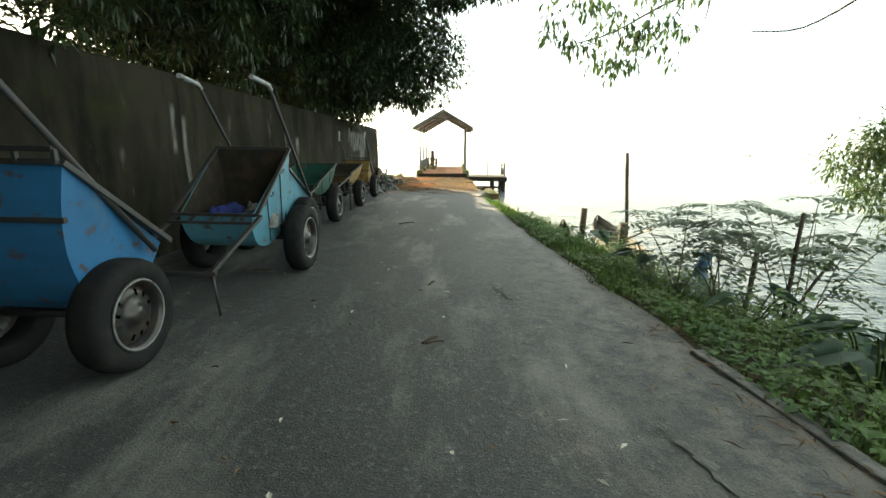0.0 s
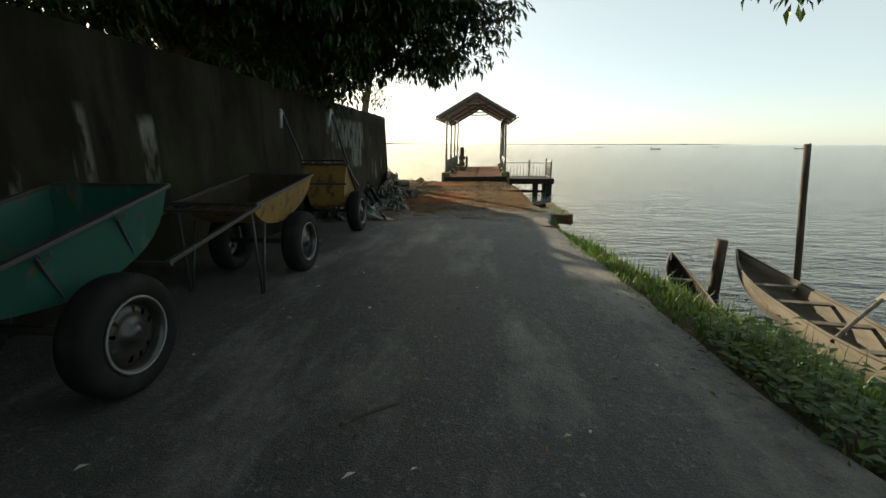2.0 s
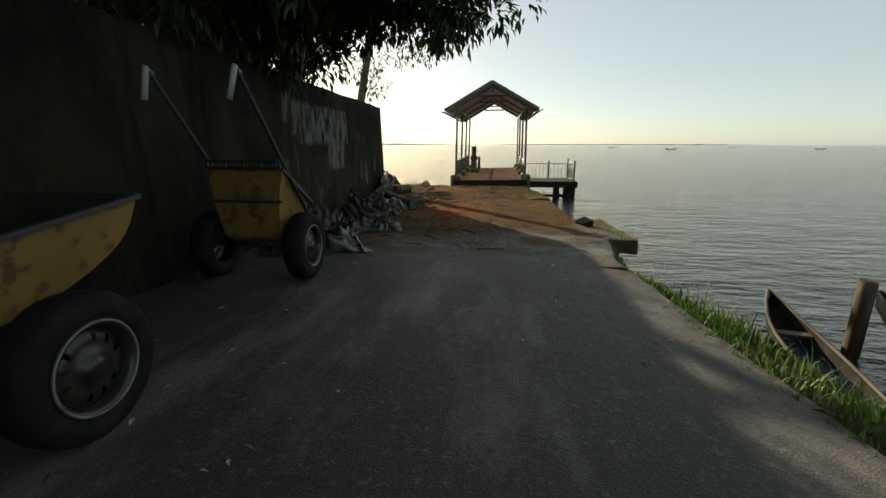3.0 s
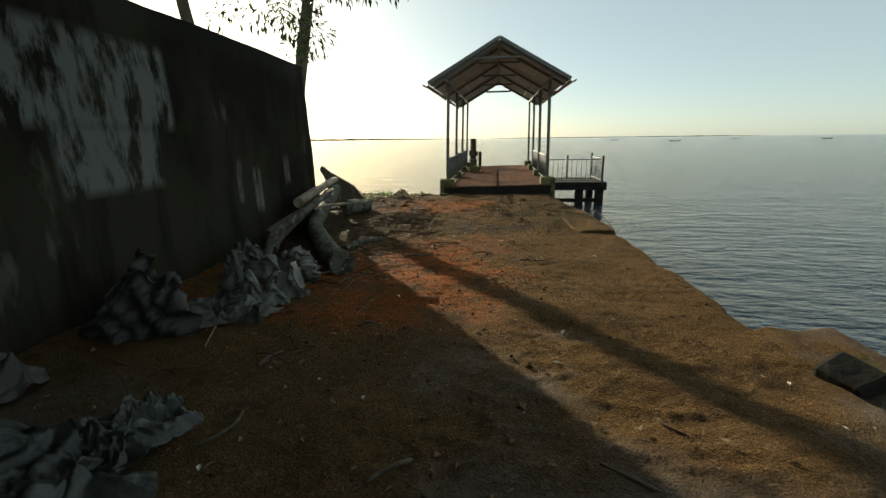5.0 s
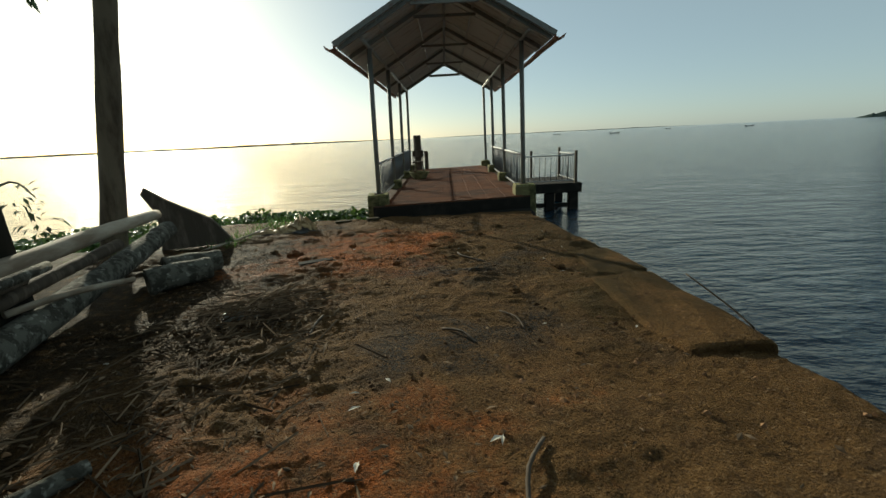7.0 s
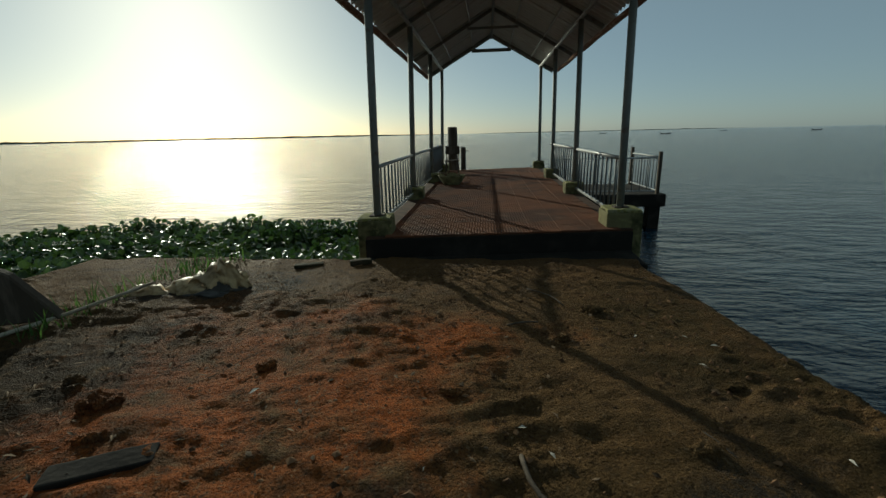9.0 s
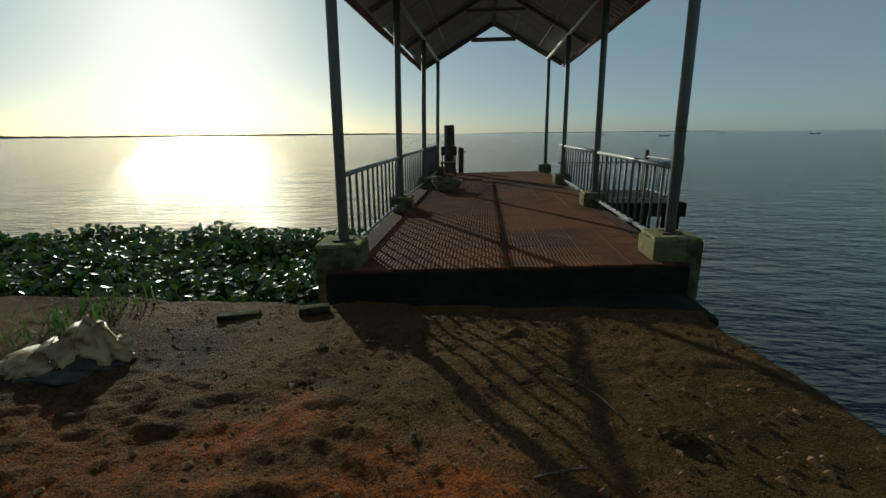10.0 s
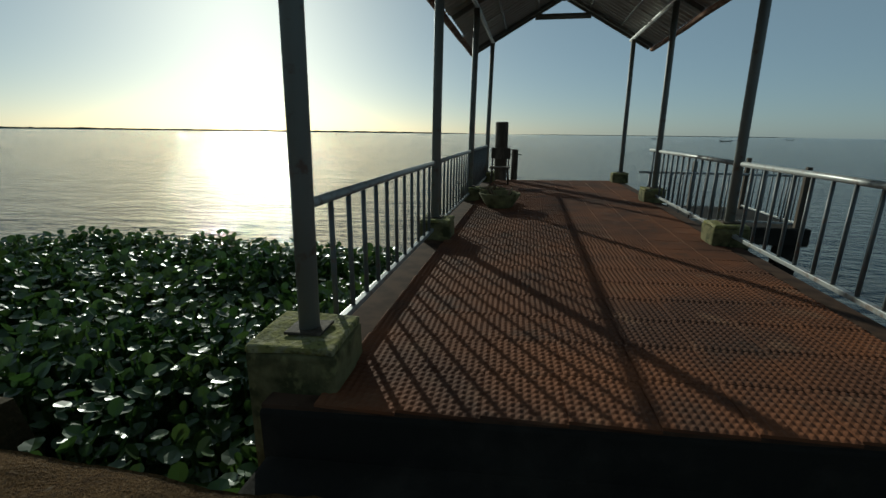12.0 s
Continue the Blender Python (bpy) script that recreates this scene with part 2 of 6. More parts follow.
    M["rim_pale"] = m.done()

    def paint(name, rgb, rust=(0.09, 0.045, 0.025), lo=0.6):
        p = Mat(name, 0.5, 0.0).base(rgb)
        p.over(p.ramp(p.noise(2.5, 5), 0.4, 0.7), tuple(c * 0.6 for c in rgb), 0.7)
        p.over(p.ramp(p.noise(11, 6), lo, lo + 0.08), rust, 0.85)
        p.over(p.ramp(p.noise(5, 6, 0.6, (1, 1, 0.3)), 0.6, 0.75), (0.2, 0.2, 0.18), 0.35)
        return p.bump(p.noise(6, 4), 0.2, 0.01).bump(p.noise(60, 3), 0.1, 0.002).done()

    M["blue"] = paint("worn_blue_paint", (0.02, 0.14, 0.29))
    M["paleblue"] = paint("worn_pale_blue_paint", (0.09, 0.27, 0.35))
    M["green"] = paint("worn_green_paint", (0.008, 0.072, 0.05))
    M["yellow"] = paint("worn_yellow_paint", (0.27, 0.16, 0.04), lo=0.54)
    M["rustframe"] = paint("dull_iron_frame", (0.035, 0.035, 0.034), (0.05, 0.032, 0.022), lo=0.55)
    M["bareiron"] = paint("bright_worn_tube", (0.4, 0.4, 0.39), lo=0.6)
    m = Mat("rusty_tub_lining", 0.85).base((0.032, 0.027, 0.02))
    m.over(m.ramp(m.noise(7, 6), 0.48, 0.62), (0.06, 0.04, 0.025), 0.8)
    M["lining"] = m.bump(m.noise(30, 4), 0.3, 0.004).done()
    m = Mat("weathered_wood", 0.85).base((0.125, 0.112, 0.09))
    m.over(m.ramp(m.noise(4, 6, 0.6, (1, 0.15, 1)), 0.45, 0.65), (0.06, 0.05, 0.038))
    M["wood"] = m.bump(m.noise(18, 5, 0.6, (1, 0.12, 1)), 0.5, 0.008).done()
    m = Mat("pale_worn_wood", 0.8).base((0.42, 0.37, 0.29))
    m.over(m.ramp(m.noise(5, 6, 0.6, (1, 0.15, 1)), 0.45, 0.62), (0.22, 0.17, 0.12))
    M["palewood"] = m.bump(m.noise(18, 5, 0.6, (1, 0.12, 1)), 0.4, 0.006).done()
    m = Mat("earth_clod", 0.95).base((0.14, 0.08, 0.042)).island(0.75)
    M["clod"] = m.done()
    m = Mat("dark_wet_wood", 0.8).base((0.075, 0.06, 0.045))
    m.over(m.ramp(m.noise(14, 5, 0.6, (1, 1, 0.2)), 0.5, 0.65), (0.16, 0.13, 0.1), 0.7)
    M["pile"] = m.bump(m.noise(25, 5, 0.6, (1, 1, 0.15)), 0.6, 0.01).done()
    m = Mat("tree_bark", 0.9).base((0.17, 0.14, 0.10))
    m.over(m.ramp(m.noise(5, 6, 0.6, (1, 1, 0.25)), 0.42, 0.62), (0.07, 0.055, 0.04))
    M["bark"] = m.bump(m.noise(16, 6, 0.6, (1, 1, 0.25)), 0.7, 0.02).done()
    m = Mat("grey_log", 0.9).base((0.13, 0.125, 0.1))
    m.over(m.ramp(m.noise(11, 6, 0.65), 0.47, 0.55), (0.05, 0.046, 0.036), 0.9)
    m.over(m.ramp(m.noise(19, 5, 0.6), 0.58, 0.64), (0.34, 0.33, 0.28), 0.7)                       # lichen blotches
    M["log"] = m.bump(m.noise(22, 6, 0.7), 0.9, 0.02).done()

    def leaf(name, rgb, rgb2, trans=0.35, rough=0.45):
        p = Mat(name, rough).base(rgb)
        p.over(p.ramp(p.noise(1.2, 3), 0.35, 0.65), rgb2)
        p.island(0.4)
        out = p.done()
        tr = p.node("ShaderNodeBsdfTranslucent")
        mix = p.node("ShaderNodeMixShader")
        mix.inputs[0].default_value = trans
        p.link(p.col, tr.inputs[0])
        p.link(p.b.outputs[0], mix.inputs[1])
        p.link(tr.outputs[0], mix.inputs[2])
        p.link(mix.outputs[0], p.t.nodes["Material Output"].inputs[0])
        return out

    M["leaf"] = leaf("mango_leaf", (0.02, 0.038, 0.011), (0.032, 0.055, 0.014), 0.2)
    M["leaf2"] = leaf("feathery_leaf", (0.045, 0.085, 0.022), (0.075, 0.115, 0.03), 0.35)
    M["grass"] = leaf("bank_grass", (0.055, 0.125, 0.022), (0.11, 0.17, 0.035), 0.4, 0.55)
    M["hyacinth"] = leaf("water_hyacinth_leaf", (0.03, 0.07, 0.015), (0.06, 0.1, 0.022), 0.3, 0.36)
    M["taro"] = leaf("broad_taro_leaf", (0.022, 0.07, 0.03), (0.035, 0.09, 0.035), 0.35, 0.5)

    def film(name, rgb, rgb2, trans, rough):
        p = Mat(name, rough).base(rgb)
        p.over(p.ramp(p.noise(4, 6, 0.65), 0.44, 0.6), rgb2, 0.85)
        p.bump(p.noise(14, 5, 0.6), 0.6, 0.015).bump(p.noise(60, 3), 0.3, 0.003)
        out = p.done()
        tr = p.node("ShaderNodeBsdfTranslucent")
        mix = p.node("ShaderNodeMixShader")
        mix.inputs[0].default_value = trans
        p.link(p.col, tr.inputs[0])
        p.link(p.b.outputs[0], mix.inputs[1])
        p.link(tr.outputs[0], mix.inputs[2])
        p.link(mix.outputs[0], p.t.nodes["Material Output"].inputs[0])
        return out

    M["plastic"] = film("grey_plastic_film", (0.085, 0.09, 0.08), (0.02, 0.021, 0.018), 0.2, 0.28)
    M["sack"] = film("pale_plastic_sack", (0.21, 0.21, 0.185), (0.06, 0.058, 0.047), 0.4, 0.3)
    M["darkfilm"] = film("dull_dark_plastic", (0.05, 0.047, 0.04), (0.022, 0.02, 0.017), 0.15, 0.5)
    m = Mat("sack_tan", 0.55).base((0.5, 0.36, 0.18))
    m.over(m.ramp(m.noise(5, 6), 0.45, 0.62), (0.2, 0.14, 0.075), 0.7)
    M["tansack"] = m.bump(m.noise(20, 5), 0.4, 0.012).done()
    m = Mat("lake_water", 0.065).base((0.0015, 0.016, 0.032))
    m.b.inputs["IOR"].default_value = 1.33
    m.bump(m.noise(0.22, 3, 0.5, (1, 2.6, 1)), 0.5, 0.5)
    m.bump(m.noise(1.1, 4, 0.55, (1, 2.4, 1)), 0.85, 0.22)
    m.bump(m.noise(4.5, 4, 0.6, (1, 1.9, 1)), 0.9, 0.075)
    M["water"] = m.done()
    m = Mat("far_shore", 1.0).base((0.05, 0.07, 0.06))
    M["shore"] = m.done()
    m = Mat("dry_litter", 0.9).base((0.13, 0.09, 0.055)).island(0.75)
    M["litter"] = m.done()
    m = Mat("pale_litter", 0.8).base((0.5, 0.46, 0.38)).island(0.4)
    M["pale"] = m.done()
    m = Mat("blue_cloth", 0.8).base((0.025, 0.035, 0.13))
    M["cloth"] = m.bump(m.noise(25, 4), 0.6, 0.02).done()
    m = Mat("grey_cloth", 0.85).base((0.25, 0.24, 0.22))
    M["greycloth"] = m.over(m.ramp(m.noise(9, 5), 0.45, 0.6), (0.1, 0.1, 0.1)).bump(m.noise(25, 4), 0.6, 0.02).done()
    m = Mat("blue_drum_plastic", 0.4).base((0.025, 0.09, 0.15))
    M["drum"] = m.over(m.ramp(m.noise(6, 4), 0.5, 0.7), (0.08, 0.12, 0.2), 0.6).done()
    return M


MAT = make_mats()


# ---- mesh helpers ----
def part(name, bm, material, parent=None, label="", skew=None):
    """Link a bmesh as one mesh object, under a thing if one is given."""
    me = bpy.data.meshes.new(name)
    if skew is not None:
        bm.transform(skew)
    bm.to_mesh(me)
    bm.free()
    me.materials.append(MAT[material])
    ob = new(name, me)
    if parent is not None:
        ob.parent = parent
    return tagged(ob, label)


def box(bm, c, s, bevel=0.0, rot=None):
    r = bmesh.ops.create_cube(bm, size=1.0)
    m = Matrix.Translation(c) @ (rot if rot else Matrix()) @ Matrix.Diagonal((*s, 1))
    bmesh.ops.transform(bm, matrix=m, verts=r["verts"])
    if bevel:
        es = list({e for v in r["verts"] for e in v.link_edges})
        bmesh.ops.bevel(bm, geom=es, offset=bevel, segments=2, affect="EDGES", profile=0.6)
    return bm


def tube(bm, pts, radii, sides=10, cap=True):
    """A swept round tube through the points."""
    pts = [Vector(p) for p in pts]
    if not hasattr(radii, "__len__"):
        radii = [radii] * len(pts)
    rings = []
    up = Vector((0, 0, 1))
    for i, p in enumerate(pts):
        d = (pts[min(i + 1, len(pts) - 1)] - pts[max(i - 1, 0)]).normalized()
        ref = up if abs(d.dot(up)) < 0.95 else Vector((1, 0, 0))
        a = d.cross(ref).normalized()
        b = d.cross(a).normalized()
        rings.append([bm.verts.new(p + (a * math.cos(k * 2 * math.pi / sides) + b * math.sin(k * 2 * math.pi / sides)) * radii[i]) for k in range(sides)])
    for r0, r1 in zip(rings, rings[1:]):
        for k in range(sides):
            f = bm.faces.new((r0[k], r0[(k + 1) % sides], r1[(k + 1) % sides], r1[k]))
            f.smooth = True
    if cap:
        bm.faces.new(rings[0][::-1])
        bm.faces.new(rings[-1])
    return bm


def bar(bm, a, b, w, h):
    """A square bar from a to b."""
    a, b = Vector(a), Vector(b)
    d = b - a
    q = d.to_track_quat("Y", "Z").to_matrix().to_4x4()
    return box(bm, (a + b) / 2, (w, d.length, h), min(w, h) * 0.15, q)


def lathe(bm, profile, steps=32, closed=True, axis="X"):
    """Turn (offset along the axis, radius) pairs round x."""
    rings = []
    for k in range(steps):
        a = 2 * math.pi * k / steps
        rings.append([bm.verts.new((x, r * math.cos(a), r * math.sin(a))) for x, r in profile])
    n = len(profile)
    for k in range(steps):
        r0, r1 = rings[k], rings[(k + 1) % steps]
        for i in range(n if closed else n - 1):
            j = (i + 1) % n
            if profile[i][1] < 1e-6 and profile[j][1] < 1e-6:
                continue
            f = bm.faces.new((r0[i], r0[j], r1[j], r1[i]))
            f.smooth = True
    return bm


def empty(name, m, label, category, group=""):
    ob = new(name)
    ob.empty_display_size = 0.2
    ob.matrix_world = m
    return tagged(ob, label, category, group)


def rnd(a, b):
    return random.uniform(a, b)


def road_z(y):
    return float(np.interp(y, (-10, 0, 8, 16.5, 20.2, 25), (0.17, 0.02, -0.1, -0.25, -0.34, -0.46)))


def road_edge(y):
    """x of the way's edge towards the lake."""
    base = float(np.interp(y, (-6, 2, 4.5, 6, 8, 11.6, 13.3, 14.5, 16, 21, 24.7), (2.1, 2.0, 1.8, 1.6, 1.48, 1.3, 1.2, 1.4, 1.26, 1.25, 1.05)))
    return base + 0.06 * noise.noise((y * 1.3, 3.1, 0)) + 0.03 * noise.noise((y * 5, 1.7, 0))


WATER_Z = -1.75
WALL_X = -3.0
END_Y = 24.65

# ---- ground, way, water ----
def ground_height(x, y):
    e = road_edge(y)
    n = 0.05 * noise.noise((x * 1.5, y * 1.5, 0.5))
    if y > (END_Y if x > -3.7 else 25.6):
        return -2.9
    if x <= e:
        z = road_z(y) - 0.05
        if x < WALL_X - 0.3:
            z += n
            if y > 21:
                z -= 0.1 * (y - 21)
        return z
    w = float(np.interp(y, (0, 8, 10, 12, 14, 16), (4.6, 4.0, 3.2, 2.2, 0.8, 0.5)))     # width of the bank
    f = (x - e) / w
    return road_z(y) - 0.02 + n * min(1, f * 4) - 1.75 * min(f, 1.5) ** 1.3


def build_ground():
    xs = np.concatenate(([-600, -200, -80, -40, -20, -12], np.arange(-9, 8.01, 0.25), [10, 14, 30, 100, 600]))
    ys = np.concatenate(([-600, -200, -80, -40, -20, -12], np.arange(-8, 24.51, 0.25), [24.6, 24.66, 25, 25.5, 25.7, 26.2, 32, 100, 600]))
    bm = bmesh.new()
    grid = [[bm.verts.new((x, y, ground_height(x, y))) for y in ys] for x in xs]
    for i in range(len(xs) - 1):
        for j in range(len(ys) - 1):
            f = bm.faces.new((grid[i][j], grid[i + 1][j], grid[i + 1][j + 1], grid[i][j + 1]))
            f.smooth = ys[j] < 24.4
    tagged(part("ground", bm, "soil"), "brown earth ground and grassy bank falling to the lake", "ground", kind="structure")


SOIL_Y = 13.0


def build_road():
    """The asphalt lane: a slab with an uneven edge towards the lake."""
    ys = np.append(np.arange(-12, SOIL_Y - 0.05, 0.2), SOIL_Y)
    bm = bmesh.new()
    rows = []
    for y in ys:
        e = road_edge(y)
        z = road_z(y)
        row = []
        for k in range(15):
            x = WALL_X + 0.03 + (e - WALL_X - 0.03) * k / 14
            row.append(bm.verts.new((x, y, z + 0.012 * noise.noise((x * 2.2, y * 2.2, 0)) - (0.02 if k == 14 else 0))))
        rows.append(row + [bm.verts.new((e - 0.02, y, z - 0.14)), bm.verts.new((e - 0.12, y, z - 0.16))])
    for p, q in zip(rows, rows[1:]):
        for k in range(len(p) - 1):
            bm.faces.new((p[k], p[k + 1], q[k + 1], q[k])).smooth = k < 13
    tagged(part("road", bm, "road"), "worn grey asphalt lane beside the lake", "road", kind="structure")


def build_soil():
    """The rough dusty ground before the jetty, with clods and pits in relief."""
    ys = np.arange(SOIL_Y, END_Y + 0.001, (END_Y - SOIL_Y) / 520)
    n = 190
    V, F = [], []
    for y in ys:
        e, z0 = road_edge(y), road_z(y)
        left = float(np.interp(y, (20.0, 20.12), (WALL_X + 0.03, -4.4)))        # opens out past the end of the wall
        f = min(1.0, (y - SOIL_Y) / 1.6) * float(np.interp(y, (19.5, 21.0), (1.0, 1.35)))     # rougher towards the jetty
        for k in range(n):
            x = left + (e - left) * k / (n - 1)
            lump = noise.noise((x * 2.2, y * 2.2, 0)) * (0.012 + 0.023 * min(f, 1.0))
            patch = 0.55 + 0.9 * max(0.0, noise.noise((x * 1.1, y * 1.1, 6)) + 0.2)
            grit = 0.006 * noise.noise((x * 11, y * 15, 2)) + 0.009 * abs(noise.noise((x * 19, y * 24, 3)))
            grit += 0.02 * max(0.0, noise.noise((x * 2.5 + y, y * 6, 8)) - 0.12) + 0.007 * abs(noise.noise((x * 6, y * 11, 9)))
            ridge = max(0.0, 0.3 - abs(noise.noise((x * 3.2 + 0.6 * y, y * 5.5, 21)))) + 0.5 * max(0.0, 0.25 - abs(noise.noise((x * 8, y * 13, 22))))
            grit += 0.075 * ridge * max(0.0, min(1.0, 1.6 * noise.noise((x * 0.8, y * 0.8, 11)) + 0.45)) * float(np.interp(y, (23.4, 24.0), (1.0, 0.3)))
            V.append((x, y, z0 + lump + f * patch * grit - (0.02 if k == n - 1 else 0)))
        V.append((e - 0.02 + 0.03 * noise.noise((y * 6, 0, 0)), y, z0 - 0.3))
        V.append((e - 0.12, y, z0 - 2.2))
    w = n + 2
    for i in range(len(ys) - 1):
        for k in range(w - 1):
            F.append((i * w + k, i * w + k + 1, (i + 1) * w + k + 1, (i + 1) * w + k))
    base, last = len(V), (len(ys) - 1) * w
    for k in range(n):
        V.append((V[last + k][0], V[last + k][1] - 0.02, -2.6))
    for k in range(n - 1):
        F.append((last + k, base + k, base + k + 1, last + k + 1))
    me = bpy.data.meshes.new("pavement")
    me.from_pydata(V, [], F)
    me.materials.append(MAT["road"])
    for p in me.polygons:
        p.use_smooth = p.normal.z > 0.5
    tagged(new("pavement", me), "rough red-brown dusty ground before the jetty", "ground", kind="structure")


def build_water():
    xs = np.array([-3500, -400, -60, -15, 0, 15, 60, 400, 3500.0])
    bm = bmesh.new()
    ys = np.array([-3500, -400, -60, 0, 15, 40, 120, 600, 3500.0])
    g = [[bm.verts.new((x, y, WATER_Z)) for y in ys] for x in xs]
    for i in range(len(xs) - 1):
        for j in range(len(ys) - 1):
            bm.faces.new((g[i][j], g[i + 1][j], g[i + 1][j + 1], g[i][j + 1]))
    tagged(part("water", bm, "water"), "rippled blue-green lake water under a low sun", "water", kind="structure")


build_ground()
build_road()
build_soil()
build_water()


# ---- wall ----
def build_wall():
    """Old plastered wall with an eroded end and a coping."""
    ys = list(np.arange(-9, 19.81, 0.3)) + [19.93, 20.0]
    bm = bmesh.new()
    nz = 9
    front, back = [], []
    for y in ys:
        fcol, bcol = [], []
        for k in range(nz + 1):
            f = k / nz
            z = -0.6 + f * (2.63 - 0.006 * max(y, 0))
            yy = y
            if y > 19.7:
                yy = y + 0.06 * noise.noise((z * 4, y, 2)) + 0.16 * (1 - f) ** 0.7 - 0.06
            fcol.append(bm.verts.new((WALL_X + 0.03 * noise.noise((y * 0.9, z * 1.4, 0)) - 0.02 * f, yy, z + 0.02 * f * noise.noise((y * 1.2, 5, 5)))))
            bcol.append(bm.verts.new((WALL_X - 0.24, yy, fcol[-1].co.z)))
        front.append(fcol)
        back.append(bcol)
    for i in range(len(ys) - 1):
        for k in range(nz):
            f = bm.faces.new((front[i][k], front[i + 1][k], front[i + 1][k + 1], front[i][k + 1]))
            f.smooth = True
            bm.faces.new((back[i][k], back[i][k + 1], back[i + 1][k + 1], back[i + 1][k]))
        bm.faces.new((front[i][nz], front[i + 1][nz], back[i + 1][nz], back[i][nz]))
    for k in range(nz):
        bm.faces.new((front[-1][k], back[-1][k], back[-1][k + 1], front[-1][k + 1]))
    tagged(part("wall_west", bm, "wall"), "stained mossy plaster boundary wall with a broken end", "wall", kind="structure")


build_wall()


# ---- jetty pavilion ----
PAV = pose(-0.235, 25.21, 0)     # local x across, y along the axis
SKEW = Matrix(((1, 0.012, 0, 0), (0.066, 1, 0, 0), (0.016, 0.006, 1, 0), (0, 0, 0, 1)))     # the jetty is not quite square
HALF, STEP, EAVE, RIDGE = 1.28, 2.42, 2.26, 3.07
DECK_Z, PLINTH_Z, RAIL_Z = -0.255, -0.08, 0.42
LAST = 3 * STEP
OVER_X, FRONT, BACK = 0.34, 0.84, 0.3
SLOPE = 0.56


def build_deck():
    deck = empty("jetty_deck", PAV, "red ribbed tile deck on a dark concrete slab over water", "jetty")
    bm = bmesh.new()
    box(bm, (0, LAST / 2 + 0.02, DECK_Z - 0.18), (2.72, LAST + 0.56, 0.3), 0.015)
    part("slab", bm, "darkconcrete", deck, "weathered concrete slab with shade in its dark colour", SKEW)
    bm = bmesh.new()
    box(bm, (0, LAST / 2 + 0.02, DECK_Z - 0.022), (2.71, LAST + 0.53, 0.02))
    part("bedding", bm, "joint", deck, "dark mortar bed between the tiles", SKEW)
    bm = bmesh.new()
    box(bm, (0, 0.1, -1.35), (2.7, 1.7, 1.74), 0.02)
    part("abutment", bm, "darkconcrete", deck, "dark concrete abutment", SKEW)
    for y in (2.5, 4.9, 7.2):
        for x in (-1.05, 1.05):
            bm = bmesh.new()
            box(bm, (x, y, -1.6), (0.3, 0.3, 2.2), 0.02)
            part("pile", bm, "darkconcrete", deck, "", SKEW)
    return deck


def build_plinths():
    """A rough concrete block under each post."""
    for side in (-1, 1):
        for k in range(4):
            big = 1.0 if k == 0 else 0.8
            m = PAV @ Matrix.Translation(SKEW @ Vector((side * (HALF - 0.02), k * STEP, 0))) @ pose(0, 0, 0, 0, 0, rnd(-3, 3))
            ob = empty("post_plinth", m, "mossy yellowish concrete block under a shelter post", "plinth", "post plinths")
            bm = bmesh.new()
            z0 = -1.0 if k == 0 else DECK_Z - 0.02
            box(bm, (side * 0.03 * (k == 0), 0, (z0 + PLINTH_Z - 0.03) / 2), (0.36 * big, 0.34 * big, PLINTH_Z - z0 - 0.03), 0.02)
            bmesh.ops.subdivide_edges(bm, edges=bm.edges[:], cuts=1, use_grid_fill=True)
            for v in bm.verts:
                v.co += 0.012 * noise.noise_vector(v.co * 9 + Vector((k, side, 0)))
            part("block", bm, "plinth", ob)
            bm = bmesh.new()
            box(bm, (side * 0.03 * (k == 0), 0, PLINTH_Z - 0.016), (0.345 * big, 0.325 * big, 0.032), 0.012)
            bmesh.ops.subdivide_edges(bm, edges=bm.edges[:], cuts=1, use_grid_fill=True)
            for v in bm.verts:
                v.co += 0.014 * noise.noise_vector(v.co * 12 + Vector((k, side, 3)))
            part("moss_cap", bm, "moss", ob, "yellow-green moss over crumbling mortar")


def railing(name, y0, y1, label="", m=PAV, x=0.0, gap=0.19, top=RAIL_Z, low=-0.17, group="jetty railings", skew=SKEW):
    """A railing along local y: top tube, bottom bar, upright bars."""
    ob = empty(name, m, label, "railing", group)
    bm = bmesh.new()
    tube(bm, [(x, y0, top), (x, (y0 + y1) / 2, top + 0.004), (x, y1, top)], 0.021, 10)
    part("top_rail", bm, "rail", ob, "", skew)
    bm = bmesh.new()
    bar(bm, (x, y0, low), (x, y1, low), 0.035, 0.03)
    part("bottom_rail", bm, "rail", ob, "", skew)
    n = max(2, round((y1 - y0) / gap))
    for i in range(1, n):
        y = y0 + (y1 - y0) * i / n
        bm = bmesh.new()
        lean = rnd(-0.006, 0.006)
        tube(bm, [(x, y + lean, low), (x, y, top)], 0.0125, 7)
        part("bar", bm, "railbar", ob, "", skew)
    return ob


